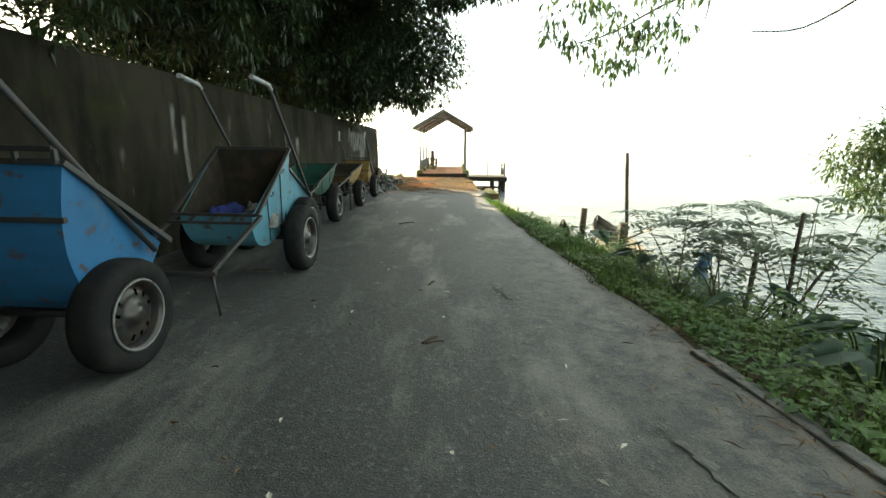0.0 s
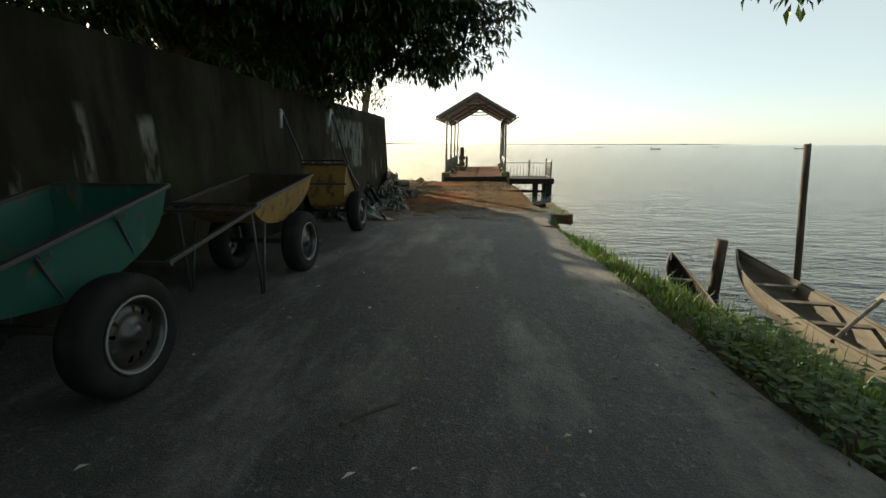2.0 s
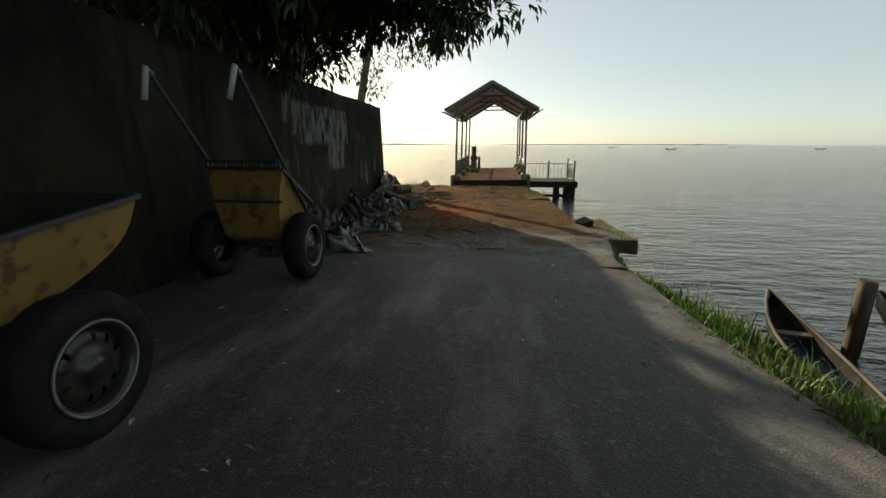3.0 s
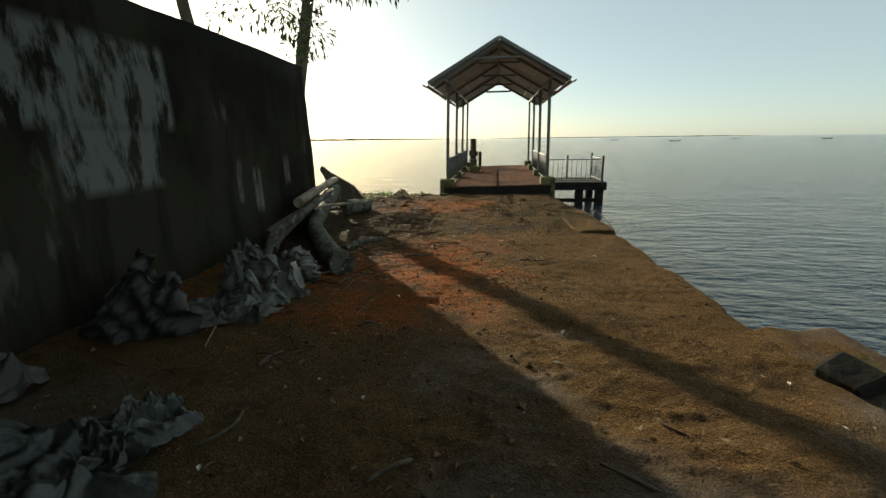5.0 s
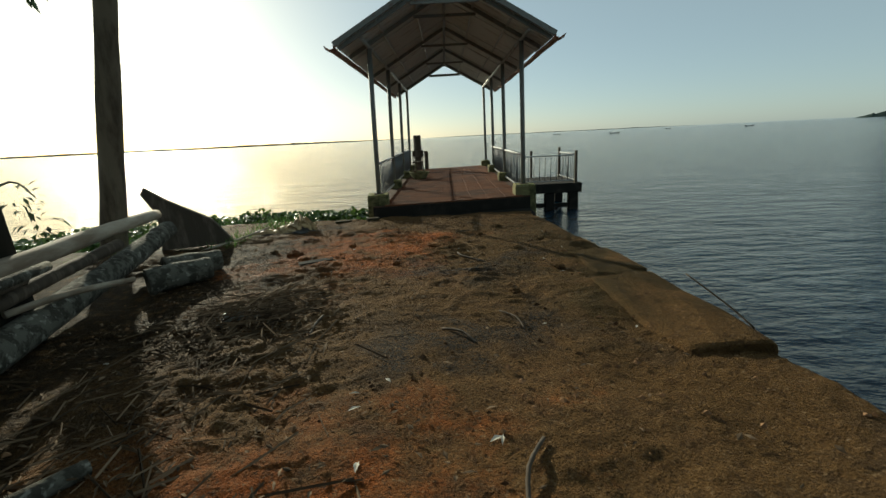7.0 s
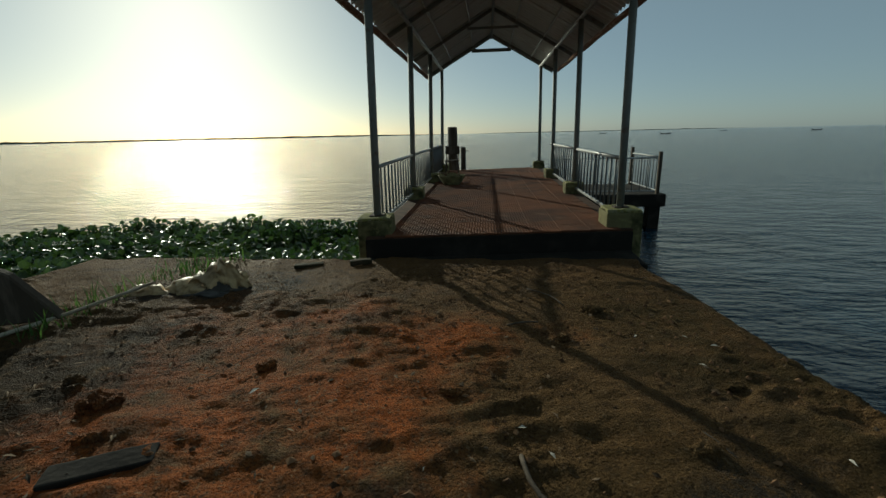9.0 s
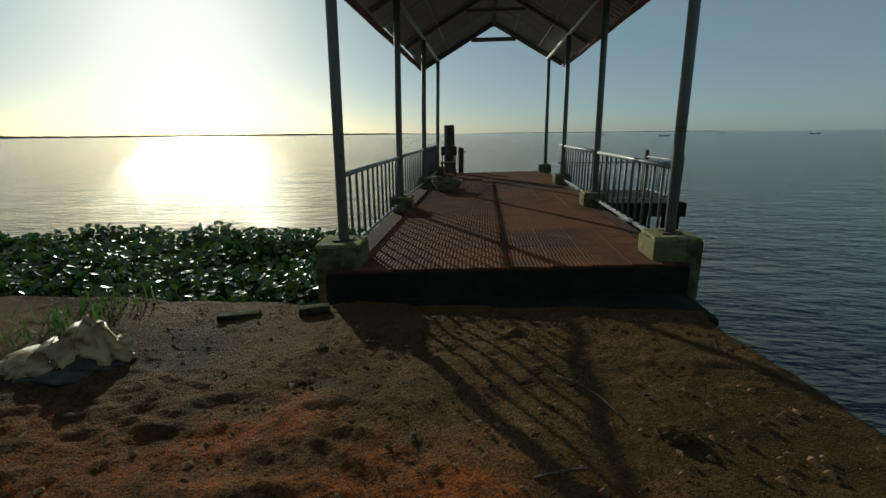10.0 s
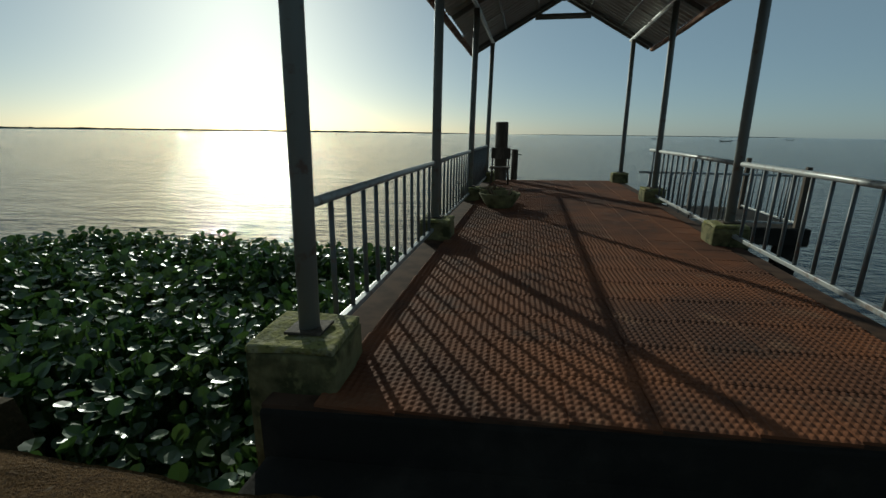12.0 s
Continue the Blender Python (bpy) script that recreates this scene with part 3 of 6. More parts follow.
def build_pavilion():
    pav = empty("jetty_shelter", PAV, "open steel shelter with a corrugated gable roof over the jetty", "shelter")
    for side in (-1, 1):
        for k in range(4):
            bm = bmesh.new()
            tube(bm, [(side * HALF, k * STEP, PLINTH_Z - 0.02), (side * (HALF - 0.017), k * STEP, 1.1), (side * (HALF - 0.035), k * STEP, EAVE)], 0.04, 12)
            post = part("post", bm, "post", pav, "", SKEW)
            bm = bmesh.new()
            box(bm, (side * HALF, k * STEP, PLINTH_Z + 0.006), (0.15, 0.13, 0.012), 0.003)
            part("base_plate", bm, "pile", post, "", SKEW)
        bm = bmesh.new()
        tube(bm, [(side * (HALF - 0.035), -FRONT + 0.1, EAVE + 0.025), (side * (HALF - 0.035), LAST + BACK - 0.05, EAVE + 0.025)], 0.03, 10)
        part("eave_beam", bm, "palepost", pav, "pale painted eave tube", SKEW)
    bm = bmesh.new()
    bar(bm, (0, -FRONT + 0.05, RIDGE - 0.06), (0, LAST + BACK - 0.05, RIDGE - 0.06), 0.05, 0.06)
    part("ridge_beam", bm, "post", pav, "", SKEW)

    def roof_z(x):
        return RIDGE - SLOPE * abs(x)

    for y in (-FRONT + 0.08, 0, STEP, 2 * STEP, LAST, LAST + BACK - 0.08):
        for side in (-1, 1):
            bm = bmesh.new()
            xe = HALF + OVER_X - 0.05
            bar(bm, (side * xe, y, roof_z(xe) - 0.045), (side * 0.02, y, roof_z(0) - 0.045), 0.045, 0.06)
            part("rafter", bm, "post", pav, "", SKEW)
        bm = bmesh.new()
        bar(bm, (-0.5, y, roof_z(0.5) - 0.09), (0.5, y, roof_z(0.5) - 0.09), 0.035, 0.045)
        part("collar_tie", bm, "post", pav, "", SKEW)
    for side in (-1, 1):
        for f in (0.28, 0.62):
            x = side * (HALF + OVER_X) * f
            bm = bmesh.new()
            bar(bm, (x, -FRONT + 0.03, roof_z(x) - 0.012), (x, LAST + BACK - 0.03, roof_z(x) - 0.012), 0.035, 0.03)
            part("purlin", bm, "palepost", pav, "", SKEW)
    for side in (-1, 1):
        count = 6
        span = (LAST + BACK + FRONT) / count
        for c in range(count):
            bm = bmesh.new()
            n = 40
            y0, y1 = -FRONT + c * span - 0.03, -FRONT + (c + 1) * span + 0.03
            lift = 0.004 * (c % 2)
            rag = rnd(-0.03, 0.03)
            top, low = [], []
            for i in range(n + 1):
                y = y0 + (y1 - y0) * i / n
                w = (0.021 if i % 4 in (1, 2) else -0.021) + lift
                xe = HALF + OVER_X + rag
                a, b = Vector((side * 0.005, y, roof_z(0) + 0.03 + w)), Vector((side * xe, y, roof_z(xe) + 0.03 + w))
                top.append((bm.verts.new(a), bm.verts.new(b)))
                low.append((bm.verts.new(a - Vector((0, 0, 0.004))), bm.verts.new(b - Vector((0, 0, 0.004)))))
            for i in range(n):
                for g, flip in ((top, 0), (low, 1)):
                    q = (g[i][0], g[i][1], g[i + 1][1], g[i + 1][0])
                    bm.faces.new(q[::-1] if flip else q)
                bm.faces.new((top[i][1], low[i][1], low[i + 1][1], top[i + 1][1]))
            part("roof_sheet", bm, "roof", pav, "weathered corrugated roof sheet", SKEW)
        # verge trim along both gables
        for y in (-FRONT - 0.02, LAST + BACK + 0.02):
            bm = bmesh.new()
            xe = HALF + OVER_X
            bar(bm, (side * xe, y, roof_z(xe) + 0.025), (side * 0.0, y, roof_z(0) + 0.035), 0.02, 0.075)
            part("verge_trim", bm, "post", pav, "", SKEW)
        # half-round gutter with a flared, broken end
        bm = bmesh.new()
        n, secs = 9, 24
        rings = []
        for j in range(secs + 1):
            y = -FRONT - 0.12 + (LAST + BACK + FRONT + 0.2) * j / secs
            xe = HALF + OVER_X + 0.045
            sag = 0.012 * noise.noise((y * 1.1, side * 7, 1))
            rad = 0.052 * (1.35 if j == 0 else 1.0)
            ring = []
            for rr in (rad, rad - 0.008):
                for i in range(n):
                    a = math.pi + math.pi * i / (n - 1)
                    ring.append(Vector((side * xe + rr * math.cos(a), y + (0.05 * math.sin(i * 2.1) if j == 0 else 0), roof_z(xe) + 0.02 + sag + rr * math.sin(a))))
            rings.append([bm.verts.new(p) for p in ring])
        for r0, r1 in zip(rings, rings[1:]):
            for o in (0, n):
                for i in range(n - 1):
                    f = bm.faces.new((r0[o + i], r0[o + i + 1], r1[o + i + 1], r1[o + i]))
                    f.smooth = True
        part("gutter", bm, "gutter", pav, "rusty pink half-round gutter", SKEW)
    return pav


deck = build_deck()
build_plinths()
build_pavilion()
RL = "grey-painted steel jetty railing with thin upright bars"
railing("jetty_railing", 0.06, STEP - 0.05, label=RL, x=-HALF, low=-0.17)
railing("jetty_railing", STEP + 0.05, 2 * STEP - 0.05, label=RL, x=-HALF, low=-0.17)
railing("jetty_railing", 2 * STEP + 0.05, LAST - 0.05, label=RL, x=-HALF, low=-0.17, gap=0.1)
railing("jetty_railing", 0.06, STEP - 0.05, label=RL, x=HALF, low=-0.17)
railing("jetty_railing", STEP + 0.05, 2 * STEP - 0.05, label=RL, x=HALF, low=-0.17)
railing("jetty_railing", 2 * STEP + 0.05, 2 * STEP + 0.45, label="short end of grey steel jetty railing", x=HALF, low=-0.17)


def build_side_platform():
    """A lower landing beside the jetty, on square piles, with its own railing."""
    m = pose(0, 32.0, -0.86)
    ob = empty("landing_platform", m, "dark concrete boat landing on square piles beside the jetty", "platform")
    bm = bmesh.new()
    box(bm, (2.75, 1.2, -0.16), (3.0, 2.4, 0.32), 0.03)
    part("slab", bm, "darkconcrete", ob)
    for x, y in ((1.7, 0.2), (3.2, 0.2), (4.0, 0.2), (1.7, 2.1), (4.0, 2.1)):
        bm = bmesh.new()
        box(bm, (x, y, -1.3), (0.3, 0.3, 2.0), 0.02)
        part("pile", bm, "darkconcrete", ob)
    bm = bmesh.new()
    box(bm, (3.0, 0.2, -0.75), (2.2, 0.16, 0.14), 0.02)
    part("tie_beam", bm, "darkconcrete", ob)
    railing("landing_railing", 0.1, 2.2, label="grey steel railing round the low boat landing", m=m @ pose(4.05, 0, 0), x=0, top=0.92, low=0.08, gap=0.2, group="landing railings", skew=None)
    railing("landing_railing", -3.97, -1.35, label="grey steel railing along the low boat landing", m=m @ pose(0, 0.1, 0, 0, 0, 90), x=0, top=0.9, low=0.08, gap=0.19, group="landing railings", skew=None)
    for x, y, h in ((4.05, 0.1, 1.05), (4.05, 2.2, 1.1), (3.0, 2.2, 1.0)):
        p = empty("mooring_post", m @ pose(x, y, 0), "dark square mooring post on the low landing", "post", "mooring posts")
        bm = bmesh.new()
        box(bm, (0, 0, h / 2), (0.08, 0.08, h), 0.008)
        part("shaft", bm, "pile", p)


build_side_platform()


def round_pile(x, y, z0, z1, r, label, name="mooring_pile", lean=(0, 0), material="pile", cross=False):
    ob = empty(name, pose(x, y, z0), label, "pile")
    bm = bmesh.new()
    h = z1 - z0
    n = 7
    tube(bm, [(lean[0] * f + 0.012 * noise.noise((f * 4, x, y)), lean[1] * f, h * f) for f in [i / n for i in range(n + 1)]], [r * (1 + 0.08 * noise.noise((i * 1.3, x, 0))) for i in range(n + 1)], 12)
    for v in bm.verts:
        if v.co.z > h - 0.001:
            v.co.z += 0.03 * noise.noise(v.co * 30)
    part("shaft", bm, material, ob)
    if cross:
        bm = bmesh.new()
        tube(bm, [(-0.14, 0, h - 0.1), (0.14, 0, h - 0.1)], 0.012, 8)
        part("crossbar", bm, "rustframe", ob)
    return ob


round_pile(-1.17, 32.8, -2.6, 0.9, 0.13, "tall weathered round timber pile behind the jetty")
round_pile(-0.9, 33.1, -2.6, 0.36, 0.07, "short iron mooring pin with a crossbar at the jetty end", cross=True)
round_pile(6.15, 14.4, -2.4, 1.12, 0.055, "tall thin wooden pole standing in the lake", "mooring_pole", (-0.32, 0.05))
round_pile(4.62, 14.5, -2.4, -0.67, 0.1, "weathered round wooden bollard at the water's edge", "bollard", (0.04, 0))
round_pile(3.75, 8.8, -1.9, -0.2, 0.085, "weathered round wooden bollard on the bank", "bollard", (-0.02, 0))
round_pile(4.1, 5.6, -2.0, 0.05, 0.03, "short dark wooden stake on the bank", "stake", (0.05, 0))
round_pile(3.3, 3.9, -1.6, 0.72, 0.016, "thin grey fence stake among bank shrubs", "stake", (-0.03, 0))


# ---- carts ----
def wheel(parent, x, y, r, side, rim="rim", w=0.17):
    """Car wheel: tyre with tread, pressed steel disc with holes, hub. side: +1 shows its face towards +x."""
    wh = new("wheel")
    wh.parent = parent
    wh.matrix_basis = pose(x, y, r)
    bm = bmesh.new()
    lip = r * 0.62
    prof = [(-w * 0.42, lip), (-w * 0.5, lip + 0.25 * (r - lip)), (-w * 0.5, r - 0.035), (-w * 0.4, r - 0.01), (-w * 0.2, r), (0, r), (w * 0.2, r), (w * 0.4, r - 0.01), (w * 0.5, r - 0.035), (w * 0.5, lip + 0.25 * (r - lip)), (w * 0.42, lip), (w * 0.3, lip - 0.012), (-w * 0.3, lip - 0.012)]
    lathe(bm, prof, 40)
    part("tyre", bm, "tyre", wh)
    bm = bmesh.new()
    s = side
    d = w * 0.5
    prof = [(s * d * 0.92, lip + 0.008), (s * d * 0.97, lip - 0.012), (s * d * 0.7, lip - 0.02), (s * d * 0.45, lip - 0.03), (s * d * 0.35, lip * 0.84)]
    lathe(bm, prof, 36, closed=False)
    rimo = part("rim", bm, rim, wh)
    bm = bmesh.new()
    lathe(bm, [(s * d * 0.95, lip + 0.006), (s * d * 1.04, lip), (s * d * 0.98, lip - 0.008), (s * d * 0.9, lip - 0.004)], 36)
    part("rim_edge", bm, "rim_pale", rimo, "scuffed bright rim edge")
    # pressed disc with a ring of ventilation holes
    bm = bmesh.new()
    n = 12
    r0, r1, r2, r3 = lip * 0.84, lip * 0.74, lip * 0.56, lip * 0.3
    ring = lambda rad, off, cnt: [bm.verts.new((s * off, rad * math.cos(2 * math.pi * k / cnt), rad * math.sin(2 * math.pi * k / cnt))) for k in range(cnt)]
    m = n * 3
    A, B, C, D = ring(r0, d * 0.35, m), ring(r1, d * 0.5, m), ring(r2, d * 0.62, m), ring(r3, d * 0.5, m)
    E = ring(r3 * 0.85, d * 0.85, m)
    F = ring(r3 * 0.3, d * 0.95, m)
    for a, b, holes in ((A, B, False), (B, C, True), (C, D, False), (D, E, False), (E, F, False)):
        for k in range(m):
            if holes and k % 3 == 1 and k % 12 != 10:
                continue
            bm.faces.new((a[k], a[(k + 1) % m], b[(k + 1) % m], b[k])).smooth = True
    bm.faces.new(F)
    part("wheel_disc", bm, rim, rimo)
    return wh


def taper(profile, half):
    """Half width of a tub at each height: narrower towards the belly."""
    lo, hi = min(p[1] for p in profile), max(p[1] for p in profile)
    return lambda z: half * (0.76 + 0.24 * (z - lo) / (hi - lo))


def cheek(bm, profile, half, side, t=0.004):
    w = taper(profile, half)
    vs = [bm.verts.new((side * (w(z) - t + 0.004), y, z)) for y, z in profile]
    ws = [bm.verts.new((side * (w(z) + t + 0.004), y, z)) for y, z in profile]
    bm.faces.new(vs[::-1])
    bm.faces.new(ws)
    for i in range(len(profile)):
        j = (i + 1) % len(profile)
        bm.faces.new((vs[i], vs[j], ws[j], ws[i]))
    bmesh.ops.recalc_face_normals(bm, faces=bm.faces[:])
    return bm


def sweep_sheet(profile, half, th=0.008):
    """The bottom and ends of a scoop: a bent sheet with thickness."""
    bm = bmesh.new()
    n = len(profile)
    w = taper(profile, half)
    rows = []
    for i, (y, z) in enumerate(profile):
        a, b = Vector(profile[max(i - 1, 0)]), Vector(profile[min(i + 1, n - 1)])
        d = (b - a).normalized()
        nn = Vector((-d[1], d[0])) * th
        h = w(z)
        rows.append([bm.verts.new((-h, y, z)), bm.verts.new((h, y, z)), bm.verts.new((h, y + nn[0], z + nn[1])), bm.verts.new((-h, y + nn[0], z + nn[1]))])
    for a, b in zip(rows, rows[1:]):
        for k in range(4):
            bm.faces.new((a[k], a[(k + 1) % 4], b[(k + 1) % 4], b[k]))
    bm.faces.new(rows[0][::-1])
    bm.faces.new(rows[-1])
    bmesh.ops.recalc_face_normals(bm, faces=bm.faces[:])
    return bm


def smooth_profile(pts, sub=3):
    out = []
    for i in range(len(pts) - 1):
        p0, p1, p2, p3 = (Vector(pts[max(i - 1, 0)]), Vector(pts[i]), Vector(pts[i + 1]), Vector(pts[min(i + 2, len(pts) - 1)]))
        for k in range(sub):
            t = k / sub
            out.append(tuple(0.5 * ((2 * p1) + (p2 - p0) * t + (2 * p0 - 5 * p1 + 4 * p2 - p3) * t * t + (3 * p1 - p0 - 3 * p2 + p3) * t ** 3)))
    out.append(tuple(pts[-1]))
    return out


def rust_inside(ob, ref):
    """Gives the faces of a tub that look inwards a rusty bare lining."""
    me = ob.data
    me.materials.append(MAT["lining"])
    for p in me.polygons:
        if p.normal.dot(Vector(ref) - p.center) > 0.02:
            p.material_index = 1
    return ob


def handcart(x, y, color, label, half, profile, frame_end, legs, r=0.3, rim="rim", wheel_x=0.5, rotate=0, ribs=True):
    """Two-wheeled scoop cart: tub with cheeks, rim angle, ladder frame with legs, axle, two car wheels."""
    ob = empty("handcart", pose(x, y, road_z(y), 0, 0, rotate), label, "handcart", "handcarts along the wall")
    prof = smooth_profile(profile)
    mid = (0, (profile[0][0] + profile[-1][0]) / 2, profile[0][1])
    tub = part("tub_sheet", sweep_sheet(prof, half), color, ob)
    if color != "green":
        rust_inside(tub, mid)
    for s in (-1, 1):
        bm = bmesh.new()
        cheek(bm, prof, half, s)
        panel = part("side_panel", bm, color, ob)
        if color != "green":
            rust_inside(panel, mid)
        near, far = profile[0], profile[-1]
        bm = bmesh.new()
        bar(bm, (s * (half + 0.006), near[0] - 0.02, near[1] + 0.012), (s * (half + 0.006), far[0] + 0.02, far[1] + 0.012), 0.035, 0.022)
        part("rim_angle", bm, "rustframe", ob)
        bm = bmesh.new()
        bar(bm, (s * (half + 0.01), near[0] + 0.05, near[1] - 0.005), (s * (half - 0.03), frame_end[0], frame_end[1]), 0.034, 0.03)
        part("frame_rail", bm, "rustframe", ob)
        if ribs:
            for f in (0.35, 0.7):
                ty, tz = near[0] + (far[0] - near[0]) * f, near[1] + (far[1] - near[1]) * f
                lowest = min(prof, key=lambda p: abs(p[0] - (ty + 0.13)))
                bm = bmesh.new()
                wz = taper(prof, half)
                bar(bm, (s * (wz(tz) + 0.012), ty, tz - 0.04), (s * (wz(lowest[1]) + 0.012), ty + 0.13, lowest[1] + 0.03), 0.008, 0.014)
                part("side_rib", bm, "rustframe", ob)
                bm = bmesh.new()
                tube(bm, [(s * (half + 0.014 + 0.022 * math.sin(a)), ty + 0.03 * math.cos(a), tz - 0.03 + 0.02 * math.sin(a * 2)) for a in [i * 0.6 for i in range(9)]], 0.004, 6)
                part("lashing_hook", bm, "rustframe", ob)
        for foot in legs:
            bm = bmesh.new()
            tube(bm, [(s * (half - 0.03), foot[0], foot[1]), (s * (half - 0.02), foot[2], 0.0)], 0.011, 8)
            part("leg", bm, "rustframe", ob)
        wheel(ob, s * wheel_x, 0, r, s, rim)
    for yy, zz in ((profile[-1][0] + 0.01, profile[-1][1] + 0.012), (profile[0][0] - 0.01, profile[0][1] + 0.012), (frame_end[0], frame_end[1])):
        bm = bmesh.new()
        bar(bm, (-half - 0.01, yy, zz), (half + 0.01, yy, zz), 0.03, 0.026)
        part("cross_bar", bm, "rustframe", ob)
    # ladder rungs below the low end
    k0 = 0.14
    ly, lz = profile[0][0] + (frame_end[0] - profile[0][0]) * k0, profile[0][1] + (frame_end[1] - profile[0][1]) * k0
    bm = bmesh.new()
    bar(bm, (-half, ly, lz), (half, ly, lz), 0.024, 0.024)
    part("cross_bar", bm, "rustframe", ob)
    for i in range(1, 4):
        xx = -half + 2 * half * i / 4
        bm = bmesh.new()
        bar(bm, (xx, profile[0][0], profile[0][1]), (xx, ly, lz), 0.03, 0.012)
        part("rung", bm, "rustframe", ob)
    bm = bmesh.new()
    tube(bm, [(-wheel_x, 0, r), (wheel_x, 0, r)], 0.025, 10)
    part("axle", bm, "rustframe", ob)
    for s in (-1, 1):
        bm = bmesh.new()
        bar(bm, (s * (half - 0.06), 0, r), (s * (half - 0.06), -0.02, r + 0.14), 0.05, 0.03)
        part("axle_bracket", bm, "rustframe", ob)
    return ob


def tipped_cart(x, y, color, label, half=0.32, r=0.3, rim="rim", wheel_x=0.36, face=(-0.32, 0.5, 1.0), poles=((0.3, 0.6), (-0.07, 1.01), (-0.77, 1.81)), grip=(-0.34, 0.04), gap=0.345):
    """The same kind of cart stood on end, with its two handle poles in the air."""
    ob = empty("handcart", pose(x, y, road_z(y)), label, "handcart", "handcarts along the wall")
    fy, z0, z1 = face
    prof = smooth_profile([(fy, z1), (fy - 0.02, (z0 + z1) / 2), (fy + 0.02, z0), (-0.05, 0.36), (0.25, 0.4), (0.42, 0.62)])
    part("tub_sheet", sweep_sheet(prof, half), color, ob)
    for s in (-1, 1):
        bm = bmesh.new()
        cheek(bm, prof, half, s)
        part("side_panel", bm, color, ob)
        bm = bmesh.new()
        bar(bm, (s * (half + 0.006), fy, z1 + 0.01), (s * (half + 0.006), 0.43, 0.63), 0.034, 0.03)
        part("rim_angle", bm, "rustframe", ob)
        bm = bmesh.new()
        tube(bm, [(s * gap, y_, z_) for y_, z_ in poles], 0.017, 10)
        pole = part("handle_pole", bm, "rustframe", ob)
        bm = bmesh.new()
        py, pz = poles[-1]
        tube(bm, [(s * gap, py + 0.03, pz - 0.03), (s * gap, py - 0.02, pz + 0.01), (s * (gap - 0.02), py + grip[0], pz + grip[1])], 0.023, 10)
        part("grip", bm, "bareiron", pole, "bare bright metal grip")
        wheel(ob, s * wheel_x, 0, r, s, rim)
    for yy, zz in ((fy, z1 + 0.015), (fy - 0.01, z1 + 0.07), (fy - 0.01, (z0 + z1) / 2)):
        bm = bmesh.new()
        bar(bm, (-half, yy - 0.01, zz), (half, yy - 0.01, zz), 0.026, 0.026)
        part("cross_bar", bm, "rustframe", ob)
    for i in range(5):
        xx = -half + 2 * half * i / 4
        bm = bmesh.new()
        bar(bm, (xx, fy - 0.02, z1 + 0.015), (xx, fy - 0.02, z1 + 0.07), 0.02, 0.02)
        part("rung", bm, "rustframe", ob)
    bm = bmesh.new()
    tube(bm, [(-wheel_x, 0, r), (wheel_x, 0, r)], 0.025, 10)
    part("axle", bm, "rustframe", ob)
    for s in (-1, 1):
        bm = bmesh.new()
        bar(bm, (s * (half - 0.06), 0, r), (s * (half - 0.06), 0, r + 0.1), 0.05, 0.03)
        part("axle_bracket", bm, "rustframe", ob)
    return ob


tipped_cart(-1.8, 2.4, "blue", "blue metal handcart tipped up with its poles raised", half=0.36, r=0.31, rim="rim", face=(-0.24, 0.62, 1.12), gap=0.36)
handcart(-1.7, 4.55, "paleblue", "pale blue scoop handcart with rags inside", 0.36,
         [(-0.68, 0.65), (-0.66, 0.52), (-0.56, 0.39), (-0.34, 0.32), (-0.06, 0.38), (0.1, 0.58), (0.15, 0.88), (0.13, 1.2)], (-1.42, 0.36), [(-1.4, 0.36, -1.36)], wheel_x=0.5, r=0.33)
tipped_cart(-1.81, 5.4, "paleblue", "pale blue handcart stood on end with bright pole grips", half=0.3, r=0.33, rim="rim_pale", wheel_x=0.37)
handcart(-2.2, 7.72, "green", "green scoop handcart with a long low frame", 0.37,
         [(-0.62, 0.66), (-0.52, 0.56), (-0.3, 0.5), (0.05, 0.48), (0.38, 0.58), (0.55, 0.74), (0.6, 0.95)], (-1.6, 0.42), [(-1.55, 0.42, -1.68), (-1.55, 0.42, -1.42)], wheel_x=0.5)
handcart(-2.11, 10.0, "yellow", "rusty yellow scoop handcart with thin forked legs", 0.34,
         [(-0.78, 0.76), (-0.68, 0.66), (-0.45, 0.56), (-0.1, 0.54), (0.2, 0.64), (0.36, 0.76), (0.41, 0.91)], (-1.8, 0.56), [(-0.8, 0.74, -0.76), (-0.6, 0.6, -0.74)], ribs=False, wheel_x=0.36)
tipped_cart(-2.25, 12.3, "yellow", "rusty yellow handcart tipped up against the wall", half=0.32, face=(-0.15, 0.45, 0.98), wheel_x=0.42, poles=((0.3, 0.55), (-0.14, 1.06), (-0.68, 1.7)), grip=(-0.1, -0.22), gap=0.33)


def rag_heap(x, y, z, s, material, label, name="rag", seed=0):
    """A crumpled cloth or sheet, folded by layered noise."""
    bm = bmesh.new()
    bmesh.ops.create_icosphere(bm, subdivisions=5, radius=1.0)
    for v in bm.verts:
        d = v.co.normalized()
        w = d + 0.35 * noise.noise_vector(d * 1.4 + Vector((seed, 2, 0)))
        f = 0.85 + 0.45 * noise.noise(d * 1.7 + Vector((seed, 0, 0))) + 0.2 * max(0, 1 - 2.2 * abs(noise.noise(w * 1.9 + Vector((0, seed, 0))))) + 0.05 * max(0, 1 - 2.5 * abs(noise.noise(w * 5 + Vector((seed, seed, 0)))))
        v.co = Vector((d.x * s[0], d.y * s[1], max(d.z, -0.15) * s[2])) * f
    for f in bm.faces:
        f.smooth = True
    ob = part(name, bm, material)
    ob.matrix_world = pose(x, y, z)
    return tagged(ob, label, "cloth" if "rag" in name else "sack")


